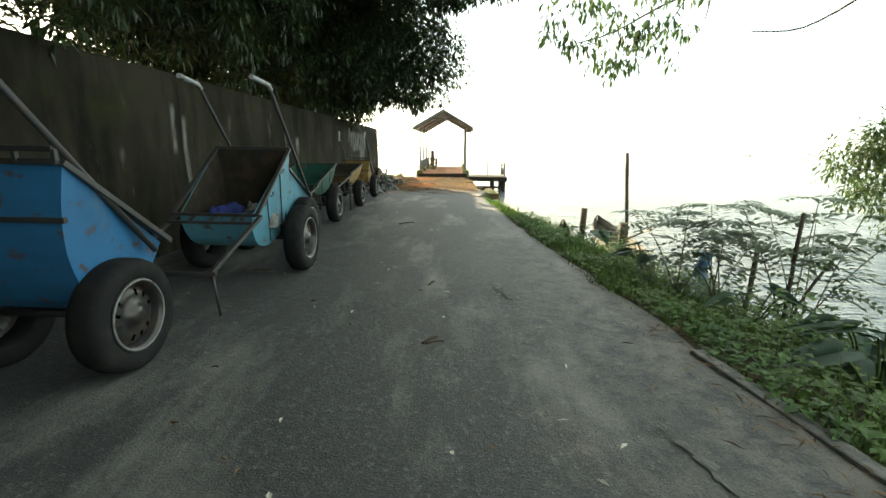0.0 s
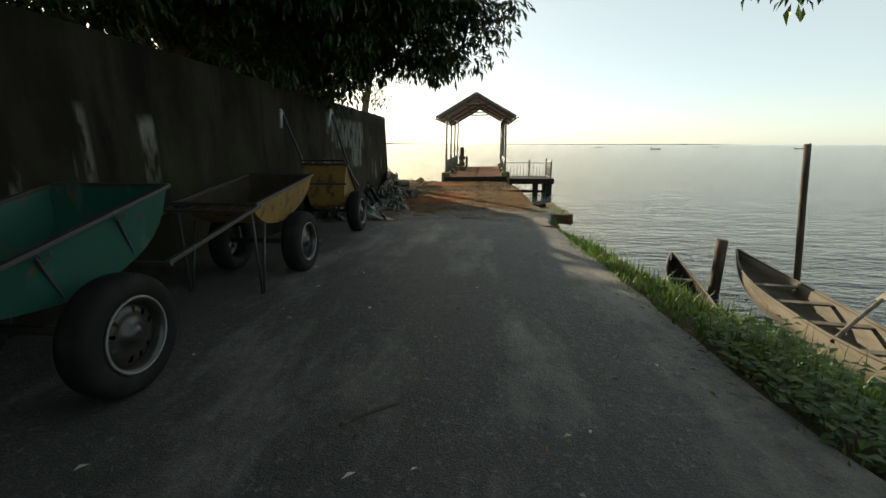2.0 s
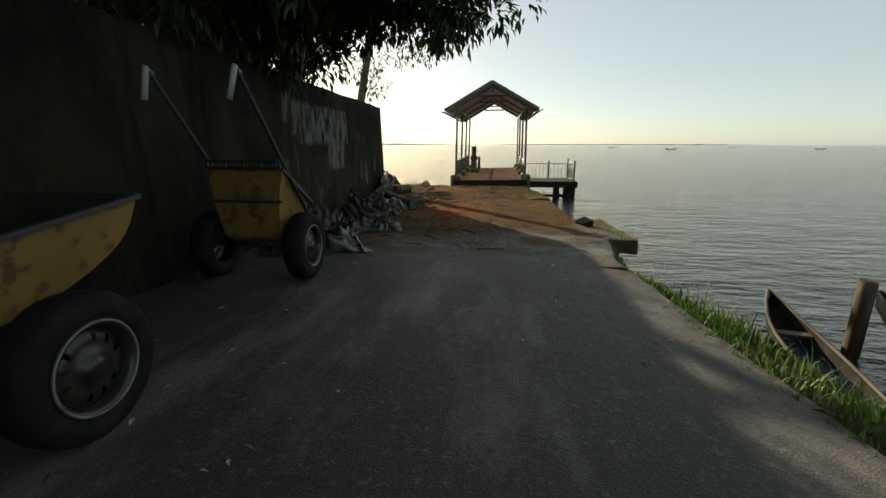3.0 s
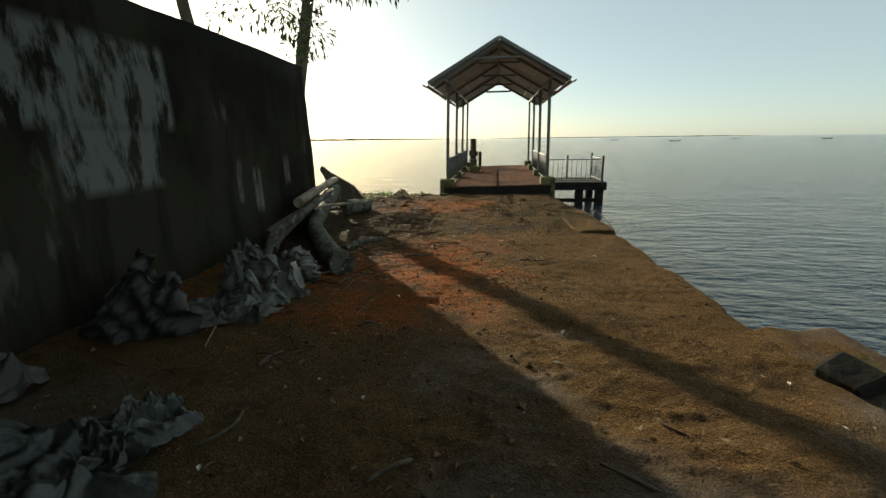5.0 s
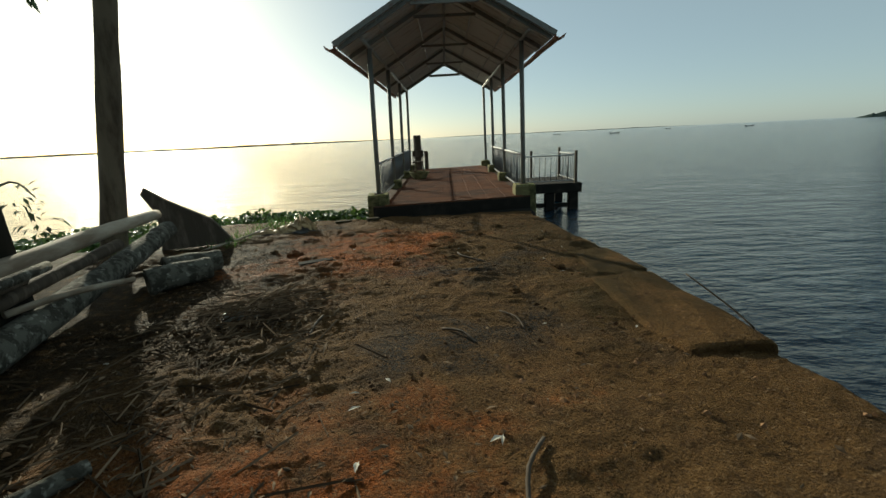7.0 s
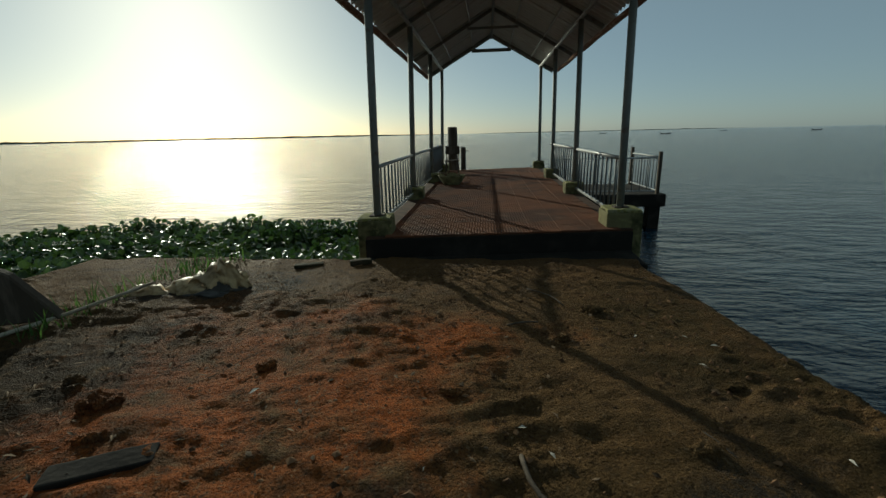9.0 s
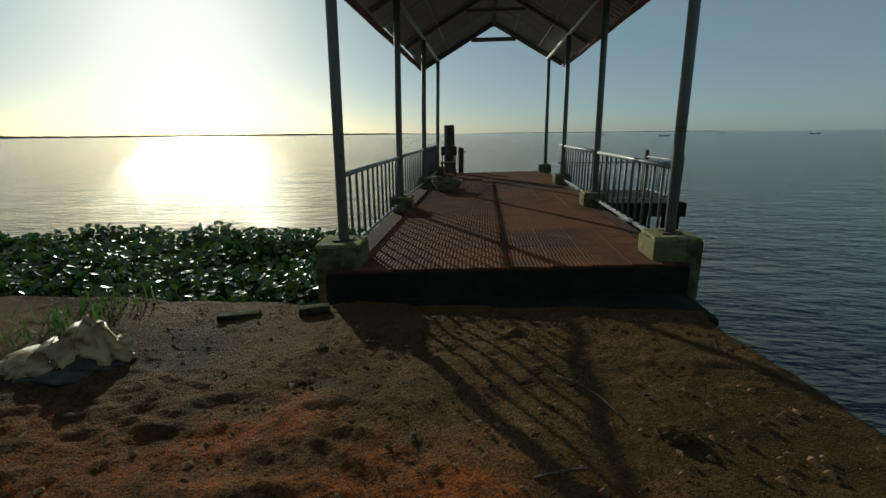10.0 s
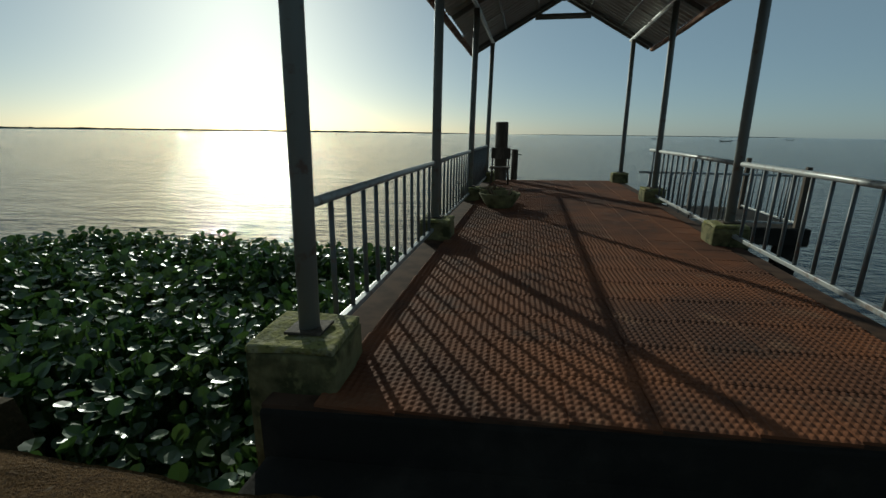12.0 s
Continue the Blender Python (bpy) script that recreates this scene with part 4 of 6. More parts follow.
rag_heap(-1.78, 4.2, 0.45, (0.19, 0.22, 0.19), "cloth", "crumpled dark blue cloth lying in the pale cart", seed=3)
rag_heap(-1.52, 4.34, 0.47, (0.16, 0.2, 0.18), "greycloth", "crumpled grey rag lying in the pale cart", seed=8)


# ---- boats, logs, sacks and other loose things ----
def canoe(tip, tail, width, depth, label, material="wood", thwarts=3, rise=0.22):
    """Plank canoe: a lofted shell with thickness, pointed rising ends, thwarts."""
    tip, tail = Vector(tip), Vector(tail)
    axis = tip - tail
    length = axis.length
    ob = empty("canoe", Matrix.Translation((tip + tail) / 2) @ axis.to_track_quat("Y", "Z").to_matrix().to_4x4(), label, "canoe", "canoes by the bank")
    stations, ribs = 25, 9
    bm = bmesh.new()

    def ring(i, shrink):
        f = i / (stations - 1) * 2 - 1
        w = width / 2 * (1 - abs(f) ** 2.6) * shrink + 0.012
        top = rise * abs(f) ** 3
        d = depth * (1 - 0.55 * abs(f) ** 3) * shrink
        out = []
        for k in range(ribs):
            a = math.pi * k / (ribs - 1)
            out.append(Vector((-w * math.cos(a) * (1 + 0.05 * math.sin(a)), f * length / 2 * (1 - 0.012 * (1 - shrink)), top - d * math.sin(a) ** 0.8)))
        return out
    outer = [[bm.verts.new(p) for p in ring(i, 1.0)] for i in range(stations)]
    inner = [[bm.verts.new(p + Vector((0, 0, 0.0))) for p in ring(i, 0.9)] for i in range(stations)]
    for i in range(stations - 1):
        for k in range(ribs - 1):
            bm.faces.new((outer[i][k], outer[i + 1][k], outer[i + 1][k + 1], outer[i][k + 1])).smooth = True
            bm.faces.new((inner[i][k], inner[i][k + 1], inner[i + 1][k + 1], inner[i + 1][k])).smooth = True
        for k in (0, ribs - 1):
            bm.faces.new((outer[i][k], inner[i][k], inner[i + 1][k], outer[i + 1][k]))
    bmesh.ops.recalc_face_normals(bm, faces=bm.faces[:])
    part("hull", bm, material, ob)
    for s in (-1, 1):
        bm = bmesh.new()
        pts = []
        for i in range(0, stations, 2):
            f = i / (stations - 1) * 2 - 1
            pts.append((s * (width / 2 * (1 - abs(f) ** 2.6) + 0.015), f * length / 2, rise * abs(f) ** 3 + 0.01))
        tube(bm, pts, 0.022, 7)
        part("gunwale", bm, "wood", ob, "worn gunwale strip")
    for k in range(thwarts):
        f = -0.45 + 0.9 * k / max(1, thwarts - 1)
        bm = bmesh.new()
        box(bm, (0, f * length / 2, -0.04), (width * 0.93 * (1 - abs(f) ** 2.6), 0.13, 0.03), 0.006)
        part("thwart", bm, "wood", ob)
    return ob


canoe((5.3, 15.1, -1.22), (4.55, 9.4, -1.22), 0.85, 0.5, "weathered wooden canoe drawn up by the grassy bank", thwarts=4)
canoe((4.35, 15.9, -1.5), (3.6, 12.2, -1.72), 0.55, 0.42, "dark old canoe half hidden below the bank", "darkconcrete", thwarts=2)


def log(pts, r, label, material="log", name="log", sides=14):
    pts = [Vector(p) for p in pts]
    ob = empty(name, Matrix.Translation(pts[0]), label, name.replace("_", " "))
    fine = smooth_profile3(pts, 5)
    bm = bmesh.new()
    n = len(fine)
    tube(bm, [p - pts[0] for p in fine], [r * (1 - 0.25 * i / n) * (1 + 0.07 * noise.noise((i * 0.7, r * 50, 3))) for i in range(n)], sides)
    for v in bm.verts:
        v.co += 0.1 * r * noise.noise_vector(v.co * 6)
    part("stem", bm, material, ob)
    return ob


def smooth_profile3(pts, sub=4):
    out = []
    for i in range(len(pts) - 1):
        p0, p1, p2, p3 = pts[max(i - 1, 0)], pts[i], pts[i + 1], pts[min(i + 2, len(pts) - 1)]
        for k in range(sub):
            t = k / sub
            out.append(0.5 * ((2 * p1) + (p2 - p0) * t + (2 * p0 - 5 * p1 + 4 * p2 - p3) * t * t + (3 * p1 - p0 - 3 * p2 + p3) * t ** 3))
    out.append(pts[-1])
    return out


log([(-1.72, 17.42, -0.19), (-1.96, 17.76, -0.2), (-2.17, 18.15, -0.2), (-2.7, 19.17, -0.21), (-2.98, 20.04, -0.2), (-3.3, 21.42, -0.12), (-3.5, 22.3, -0.04)], 0.12, "long grey blotchy tree trunk lying by the wall end")
log([(-2.5, 17.6, -0.12), (-2.7, 18.17, -0.12), (-2.85, 19.0, -0.06), (-3.0, 19.88, 0.0), (-3.25, 21.2, 0.04)], 0.06, "dark brown peeled log lying against the wall", "pile")
log([(-2.7, 18.75, 0.18), (-2.95, 19.9, 0.19), (-3.2, 21.08, 0.19), (-3.4, 22.0, 0.17)], 0.068, "pale straight pole lying on top of logs", "palewood", "pole")
log([(-2.68, 17.9, -0.02), (-2.7, 18.2, 0.02), (-2.72, 19.05, 0.09), (-2.95, 20.0, 0.1)], 0.036, "thin dark pole wedged between logs", "pile", "pole", 9)
log([(-2.9, 20.95, -0.25), (-2.75, 21.1, -0.24), (-2.55, 21.3, -0.24)], 0.12, "short thick cut log beside the heap")
log([(-3.0, 21.35, -0.26), (-2.85, 21.5, -0.26), (-2.65, 21.68, -0.27)], 0.125, "short grey cut log by the lake edge")
log([(-2.46, 17.4, -0.2), (-2.42, 17.5, 0.02), (-2.37, 17.65, 0.1), (-2.34, 17.85, 0.15), (-2.42, 18.6, 0.2), (-2.7, 19.9, 0.2)], 0.042, "thin curved grey branch propped on the log pile", "log", "branch", 8)
log([(-2.98, 19.85, -0.07), (-2.85, 20.2, -0.06), (-2.66, 20.5, -0.08)], 0.024, "short pale stick on the log pile", "palewood", "branch", 8)
log([(-1.98, 18.25, -0.26), (-1.88, 18.5, -0.24), (-1.72, 18.8, -0.27)], 0.04, "broken piece of grey bark-covered branch", "log", "branch", 8)


def build_plank():
    """A pointed bow board leaning on the logs."""
    ob = empty("bow_board", pose(-3.42, 22.9, -0.38, 0, 0, 18), "pointed boat bow board leaning on logs, darkened for shade", "board")
    bm = bmesh.new()
    prof = [(0.32, 0.0), (0.1, 0.33), (-0.35, 0.62), (-0.55, 0.78), (-0.6, 0.7), (-0.5, 0.5), (-0.45, 0.2), (-0.5, 0.0)]
    f = [bm.verts.new((x, -0.03 + 0.1 * x, z)) for x, z in prof]
    g = [bm.verts.new((x, 0.03 + 0.16 * x, z)) for x, z in prof]
    bm.faces.new(f)
    bm.faces.new(g[::-1])
    for i in range(len(prof)):
        j = (i + 1) % len(prof)
        bm.faces.new((f[i], g[i], g[j], f[j]))
    bmesh.ops.recalc_face_normals(bm, faces=bm.faces[:])
    bmesh.ops.bevel(bm, geom=bm.edges[:], offset=0.01, segments=1, affect="EDGES")
    # Dark wood on a grey-brown board: its shade is put into the colour.
    part("board", bm, "pile", ob)


build_plank()


def sheet(x, y, z, size, rot, material, label, seed, height=0.25, name="plastic_sheet", res=84):
    """A crumpled sheet lying on the ground: long sharp folds over small creases."""
    bm = bmesh.new()
    g = []
    for i in range(res + 1):
        row = []
        for j in range(res + 1):
            u, v = i / res - 0.5, j / res - 0.5
            p = Vector((u * 3.0, v * 3.0, seed))
            q = p + 0.35 * noise.noise_vector(p * 0.9)
            fold = max(0.0, 1 - 3.4 * abs(noise.noise(Vector((q.x * 0.45 + q.y * 0.3, q.y * 1.3 - q.x * 0.4, seed)))))
            fold2 = max(0.0, 1 - 3.6 * abs(noise.noise(Vector((q.x * 2.2, q.y * 1.0 + q.x, seed + 5)))))
            crease = max(0.0, 1 - 4 * abs(noise.noise(q * 3.2))) * 0.16 + max(0.0, 1 - 4 * abs(noise.noise(q * 7))) * 0.06
            edge = max(0.0, 1 - (abs(u) * 2) ** 4) * max(0.0, 1 - (abs(v) * 2) ** 4)
            swell = 0.5 + 0.7 * noise.noise(p * 0.7 + Vector((3, 1, 0)))
            hgt = height * (0.5 * fold + 0.32 * fold2 + crease + 0.25 * max(swell, 0)) * (0.2 + 0.8 * edge)
            wob = noise.noise_vector(p * 1.1) * 0.3 + noise.noise_vector(p * 3.7) * 0.06
            row.append(bm.verts.new(((u + wob.x * 0.5) * size[0], (v + wob.y * 0.5) * size[1], hgt + 0.02)))
        g.append(row)
    for i in range(res):
        for j in range(res):
            bm.faces.new((g[i][j], g[i + 1][j], g[i + 1][j + 1], g[i][j + 1])).smooth = True
    ob = part(name, bm, material)
    ob.matrix_world = pose(x, y, z, 0, 0, rot)
    return tagged(ob, label, "plastic sheet" if "sheet" in name else "sack")


def torn_bag(x, y, z, flaps, material, label, seed, name="plastic_sack"):
    """A heap of stiff torn plastic: curled flaps standing up and folding over, in one piece of film."""
    ob = empty(name, pose(x, y, z), label, "sack")
    nu, nv = 26, 18
    for cx, cy, turn, width, height, curl, lean in flaps:
        bm = bmesh.new()
        c, s_ = math.cos(radians(turn)), math.sin(radians(turn))
        rows = []
        for i in range(nu + 1):
            u = i / nu - 0.5
            top = 0.78 * height * (1 - 1.1 * abs(u) ** 1.3 + 0.6 * noise.noise((u * 3.5, seed, turn)))
            col = []
            for j in range(nv + 1):
                v = j / nv
                a = v * curl
                out = (lean * v + (1 - math.cos(a)) * 0.35) * top
                up = top * (math.sin(a) / max(curl, 0.1) * 1.15 if curl > 0.1 else v)
                across = u * width * (1 - 0.3 * v) + 0.1 * width * noise.noise((u * 2, v * 2, seed + 3))
                k = noise.noise((u * 3 + v, v * 2, seed + turn)) * 0.16 + max(0.0, 1 - 5 * abs(noise.noise((u * 4 + v * 2, v * 2 - u, seed + turn)))) * 0.2 - max(0.0, 1 - 5 * abs(noise.noise((u * 7 - v * 3, v * 4 + u, seed)))) * 0.1 + max(0.0, 1 - 6 * abs(noise.noise((u * 14, v * 9 + u * 5, seed)))) * 0.04
                out += k * top + 0.25 * width * u * u * 2
                col.append(bm.verts.new((cx + across * c - out * s_, cy + across * s_ + out * c, max(up, 0.0) + 0.01 * abs(k) - 0.005)))
            rows.append(col)
        for i in range(nu):
            for j in range(nv):
                bm.faces.new((rows[i][j], rows[i + 1][j], rows[i + 1][j + 1], rows[i][j + 1])).smooth = True
        part("flap", bm, material, ob)
    return ob


sheet(-2.35, 13.85, -0.22, (1.2, 1.5), 20, "plastic", "crumpled grey plastic sheet spread on the ground", 1.7, 0.2)
sheet(-2.05, 14.75, -0.23, (1.05, 0.55), 25, "plastic", "long folded strip of pale plastic sheet by the wall", 4.3, 0.2)
sheet(-2.75, 14.9, -0.24, (0.45, 1.0), -8, "darkfilm", "crumpled dark plastic sheet heaped by the wall", 6.2, 0.35)
torn_bag(-2.55, 15.85, -0.25, ((0.05, 0.0, 12, 0.7, 0.6, 1.3, 0.1), (-0.1, 0.25, -10, 0.6, 0.55, 0.9, 0.25)), "darkfilm", "large slumped dark plastic sack standing by the wall", 21)
torn_bag(-2.1, 16.3, -0.26, ((0.0, -0.1, -20, 0.5, 0.3, 1.9, 0.3), (0.1, 0.08, 25, 0.5, 0.42, 1.6, 0.15), (-0.2, 0.16, -50, 0.4, 0.5, 1.2, 0.1), (0.16, 0.3, 5, 0.46, 0.52, 2.2, 0.0)), "sack", "torn pale plastic sack curled open on the ground", 25)
torn_bag(-2.3, 17.0, -0.27, ((0.0, 0.0, 10, 0.55, 0.4, 1.7, 0.2), (0.25, 0.12, -35, 0.46, 0.36, 2.3, 0.1), (-0.2, 0.2, 40, 0.44, 0.48, 1.3, 0.15), (0.12, 0.34, 0, 0.5, 0.44, 1.8, 0.1)), "sack", "stiff pale woven sack folded beside logs", 29, "woven_sack")
sheet(-2.2, 16.35, -0.27, (0.6, 0.5), 40, "sack", "flattened pale woven sack on the ground", 9.4, 0.16, "woven_sack")
sheet(-1.75, 15.05, -0.24, (0.4, 0.32), 70, "plastic", "small crumpled grey plastic bag on the ground", 15.1, 0.17, "plastic_sack")
rag_heap(-1.8, 20.25, -0.34, (0.17, 0.1, 0.07), "sack", "small torn pale sack among twigs", "tan_sack", 41)
torn_bag(-2.5, 23.55, -0.44, ((0.0, 0.0, 20, 0.46, 0.36, 1.9, 0.25), (-0.2, -0.06, -10, 0.46, 0.32, 2.2, 0.3), (0.14, 0.1, 35, 0.36, 0.4, 1.6, 0.1), (-0.4, -0.12, 10, 0.4, 0.24, 1.9, 0.3)), "tansack", "crumpled tan sack slumped at the lake edge", 31, "tan_sack")
rag_heap(-2.48, 23.62, -0.47, (0.3, 0.16, 0.1), "darkfilm", "dark sodden heap under a tan sack", "soil_sack", 37)
log([(-3.35, 22.6, -0.39), (-3.1, 23.1, -0.36), (-2.85, 23.5, -0.3)], 0.014, "thin pale stick leaning on a tan sack", "palewood", "stick", 7)


def slab_stone(x, y, z, size, rot, label, name="broken_slab", material="concrete", tilt=(0, 0)):
    bm = bmesh.new()
    box(bm, (0, 0, 0), size, min(size) * 0.18)
    bmesh.ops.subdivide_edges(bm, edges=bm.edges[:], cuts=2, use_grid_fill=True)
    for v in bm.verts:
        v.co += 0.16 * min(size) * noise.noise_vector(v.co * 5 + Vector((x, y, 0))) + 0.05 * size[0] * Vector((noise.noise((v.co.y * 3, x, 1)), noise.noise((v.co.x * 3, y, 2)), 0))
    ob = part(name, bm, material)
    ob.matrix_world = pose(x, y, z, tilt[0], tilt[1], rot)
    return tagged(ob, label, "slab")


slab_stone(1.5, 15.6, -0.37, (0.62, 1.7, 0.22), 6, "cracked dusty concrete ledge over the water", "broken_slab", "road")
slab_stone(1.33, 15.75, -0.22, (0.2, 0.2, 0.11), 25, "dark pointed broken rock at the lane's edge", "broken_rock", "darkconcrete", tilt=(10, -16))
slab_stone(0.99, 20.1, -0.39, (0.5, 1.25, 0.22), 4, "cracked concrete slab jutting over the water", material="road", tilt=(0, -3))
slab_stone(1.05, 21.35, -0.425, (0.42, 0.75, 0.17), 6, "broken concrete edge slab over the water", material="road", tilt=(0, -2))
log([(1.28, 19.7, -0.3), (1.22, 19.85, -0.22), (1.1, 20.1, -0.1)], 0.006, "thin bare twig standing on the broken slab", "pile", "twig", 6)
slab_stone(-1.55, 24.5, -0.435, (0.2, 0.08, 0.05), 20, "flat brown stone lying near the jetty step", "flat_stone", "soil")
slab_stone(-2.0, 24.35, -0.425, (0.26, 0.08, 0.035), 14, "flat brown broken piece lying near the jetty step", "flat_stone", "soil")
slab_stone(-1.72, 21.76, -0.37, (0.34, 0.11, 0.05), 24, "dark wooden offcut lying on red earth", "offcut", "darkconcrete")
slab_stone(1.98, 2.2, -0.05, (0.09, 1.2, 0.08), 8, "narrow concrete edging strip of the lane", "kerb_strip", "mortar")
slab_stone(2.1, 0.85, -0.03, (0.09, 1.4, 0.08), 3, "narrow concrete edging strip of the lane", "kerb_strip", "mortar")


def mortar_smear(x, y, length, width, rot, seed):
    """A thin splash of dried mortar with a ragged outline and gaps."""
    bm = bmesh.new()
    nu, nv = 26, 10
    g = {}
    for i in range(nu + 1):
        for j in range(nv + 1):
            u, v = i / nu * 2 - 1, j / nv * 2 - 1
            px = u * length / 2
            py = v * width / 2 * (1 - 0.4 * u * u) + 0.5 * width * noise.noise((u * 1.5, seed, 0))
            g[i, j] = (px, py, 0.003 + 0.003 * noise.noise((u * 6, v * 4, seed)))
    vs = {k: bm.verts.new(p) for k, p in g.items()}
    for i in range(nu):
        for j in range(nv):
            u, v = (i + 0.5) / nu * 2 - 1, (j + 0.5) / nv * 2 - 1
            if noise.noise((u * length * 7 + seed, v * width * 12, seed)) + 0.35 * noise.noise((u * length * 20, v * width * 30, seed)) > 0.05 + 0.5 * (abs(v) ** 2 + abs(u) ** 3) - 0.25:
                bm.faces.new((vs[i, j], vs[i + 1, j], vs[i + 1, j + 1], vs[i, j + 1]))
    bmesh.ops.delete(bm, geom=[v for v in bm.verts if not v.link_faces], context="VERTS")
    ob = part("mortar_smear", bm, "mortar")
    ob.matrix_world = pose(x, y, road_z(y) + 0.008, 0, 0, rot)
    return tagged(ob, "dried pale mortar smear on worn asphalt", "mortar", "mortar smears on the lane")


for i, (x, y, length, width, rot) in enumerate(((-1.15, 4.28, 0.55, 0.1, 12), (-1.2, 5.63, 0.5, 0.14, 20), (-1.25, 6.45, 0.6, 0.16, 70), (-0.23, 4.69, 0.22, 0.1, 10), (0.81, 3.9, 0.6, 0.12, 105), (1.35, 1.75, 0.5, 0.08, 100), (-0.98, 5.9, 0.6, 0.14, 65), (-1.2, 5.5, 0.4, 0.12, 5))):
    mortar_smear(x, y, length, width, rot, i * 3.7 + 1)


def clod(x, y, r, seed):
    """A hard lump of earth with worn facets, half sunk in the ground."""
    bm = bmesh.new()
    bmesh.ops.create_icosphere(bm, subdivisions=3, radius=r)
    for v in bm.verts:
        d = v.co.normalized()
        facet = round(2.5 * noise.noise(d * 1.8 + Vector((seed, 0, 0)))) / 2.5
        v.co = Vector((v.co.x * 1.2, v.co.y * 0.9, v.co.z * 0.6)) * (1 + 0.3 * facet + 0.16 * noise.noise(d * 5 + Vector((0, seed, 0))))
    ob = part("earth_clod", bm, "road")
    ob.matrix_world = pose(x, y, road_z(y) + 0.25 * r, 0, 0, seed * 40)
    return tagged(ob, "hard lump of red-brown earth on the ground", "earth clod", "earth clods before the jetty")


for i, (x, y, r) in enumerate(((-2.06, 22.12, 0.075), (-1.5, 22.5, 0.045), (-2.35, 22.3, 0.05), (-0.55, 22.3, 0.04), (0.35, 21.95, 0.055), (0.05, 22.9, 0.04), (-1.05, 23.3, 0.04), (0.6, 21.2, 0.045), (0.3, 23.3, 0.06), (-1.9, 21.9, 0.05), (-1.3, 23.9, 0.05), (-0.9, 21.6, 0.04), (0.1, 20.6, 0.035), (0.7, 22.4, 0.04))):
    clod(x, y, r, i + 1)


def bowl_planter(x, y, r, h, label, plant=True):
    p = PAV @ (SKEW @ Vector((x, y, DECK_Z)))
    ob = empty("planter_bowl", Matrix.Translation(p), label, "planter")
    bm = bmesh.new()
    lathe(bm, [(0.0, r * 0.6), (h, r), (h + 0.015, r * 0.97), (h - 0.03, r * 0.88), (h * 0.5, r * 0.7), (h * 0.45, 0.001), (0.0, 0.001)], 24, closed=False)
    bm.transform(Matrix.Rotation(radians(-90), 4, "Y"))
    bmesh.ops.recalc_face_normals(bm, faces=bm.faces[:])
    part("bowl", bm, "plinth", ob)
    bm = bmesh.new()
    for k in range(9):
        a = rnd(0, 6.28)
        tube(bm, [(0.3 * r * math.cos(a), 0.3 * r * math.sin(a), h * 0.5), (r * 0.6 * math.cos(a), r * 0.6 * math.sin(a), h + rnd(0.02, 0.09))], [0.02, 0.006], 6)
    part("dry_stem", bm, "litter", ob, "dry broken plant stems")
    return ob


bowl_planter(-0.8, 4.15, 0.27, 0.17, "mossy stone bowl planter on the jetty deck")
bowl_planter(-0.95, 4.75, 0.2, 0.15, "small mossy bowl planter on the jetty deck")


def build_stool():
    p = PAV @ (SKEW @ Vector((-0.98, 6.75, DECK_Z)))
    ob = empty("stool", Matrix.Translation(p), "small dark red metal stool by the railing", "stool")
    bm = bmesh.new()
    box(bm, (0, 0, 0.3), (0.36, 0.32, 0.03), 0.008)
    part("seat", bm, "pile", ob)
    for sx in (-1, 1):
        for sy in (-1, 1):
            bm = bmesh.new()
            tube(bm, [(sx * 0.16, sy * 0.14, 0), (sx * 0.14, sy * 0.12, 0.3)], 0.014, 7)
            part("leg", bm, "pile", ob)
    bm = bmesh.new()
    box(bm, (0, 0.15, 0.55), (0.36, 0.03, 0.2), 0.008)
    part("backrest", bm, "pile", ob)
    for sx in (-1, 1):
        bm = bmesh.new()
        tube(bm, [(sx * 0.15, 0.15, 0.3), (sx * 0.15, 0.16, 0.66)], 0.012, 7)
        part("back_post", bm, "pile", ob)


build_stool()


def drum(x, y, z):
    ob = empty("plastic_drum", pose(x, y, z, 12, 8, 20), "faded blue plastic drum at the water's edge", "drum")
    bm = bmesh.new()
    lathe(bm, [(0, 0.001), (0, 0.15), (0.02, 0.17), (0.12, 0.175), (0.14, 0.165), (0.16, 0.175), (0.3, 0.175), (0.32, 0.165), (0.34, 0.175), (0.44, 0.17), (0.46, 0.15), (0.46, 0.001)], 28, closed=False)
    bm.transform(Matrix.Rotation(radians(-90), 4, "Y"))
    part("body", bm, "drum", ob)


drum(6.9, 11.5, -1.82)


def build_oar():
    """A pole oar with a flat blade laid across the canoe's gunwales."""
    ob = empty("oar", Matrix.Translation((4.38, 11.25, -1.25)), "rough wooden oar laid across the canoe", "oar")
    bm = bmesh.new()
    tube(bm, smooth_profile3([Vector((0, 0, 0)), Vector((0.55, 0.4, 0.13)), Vector((1.2, 0.85, 0.27))], 4), 0.028, 9)
    part("shaft", bm, "wood", ob)
    bm = bmesh.new()
    bar(bm, (1.15, 0.82, 0.26), (1.55, 1.1, 0.33), 0.11, 0.02)
    part("blade", bm, "palewood", ob)


build_oar()


# ---- plants ----
def mesh_object(name, verts, faces, material, parent=None):
    me = bpy.data.meshes.new(name)
    me.from_pydata(verts, [], faces)
    me.materials.append(MAT[material])
    ob = new(name, me)
    if parent is not None:
        ob.parent = parent
    return ob


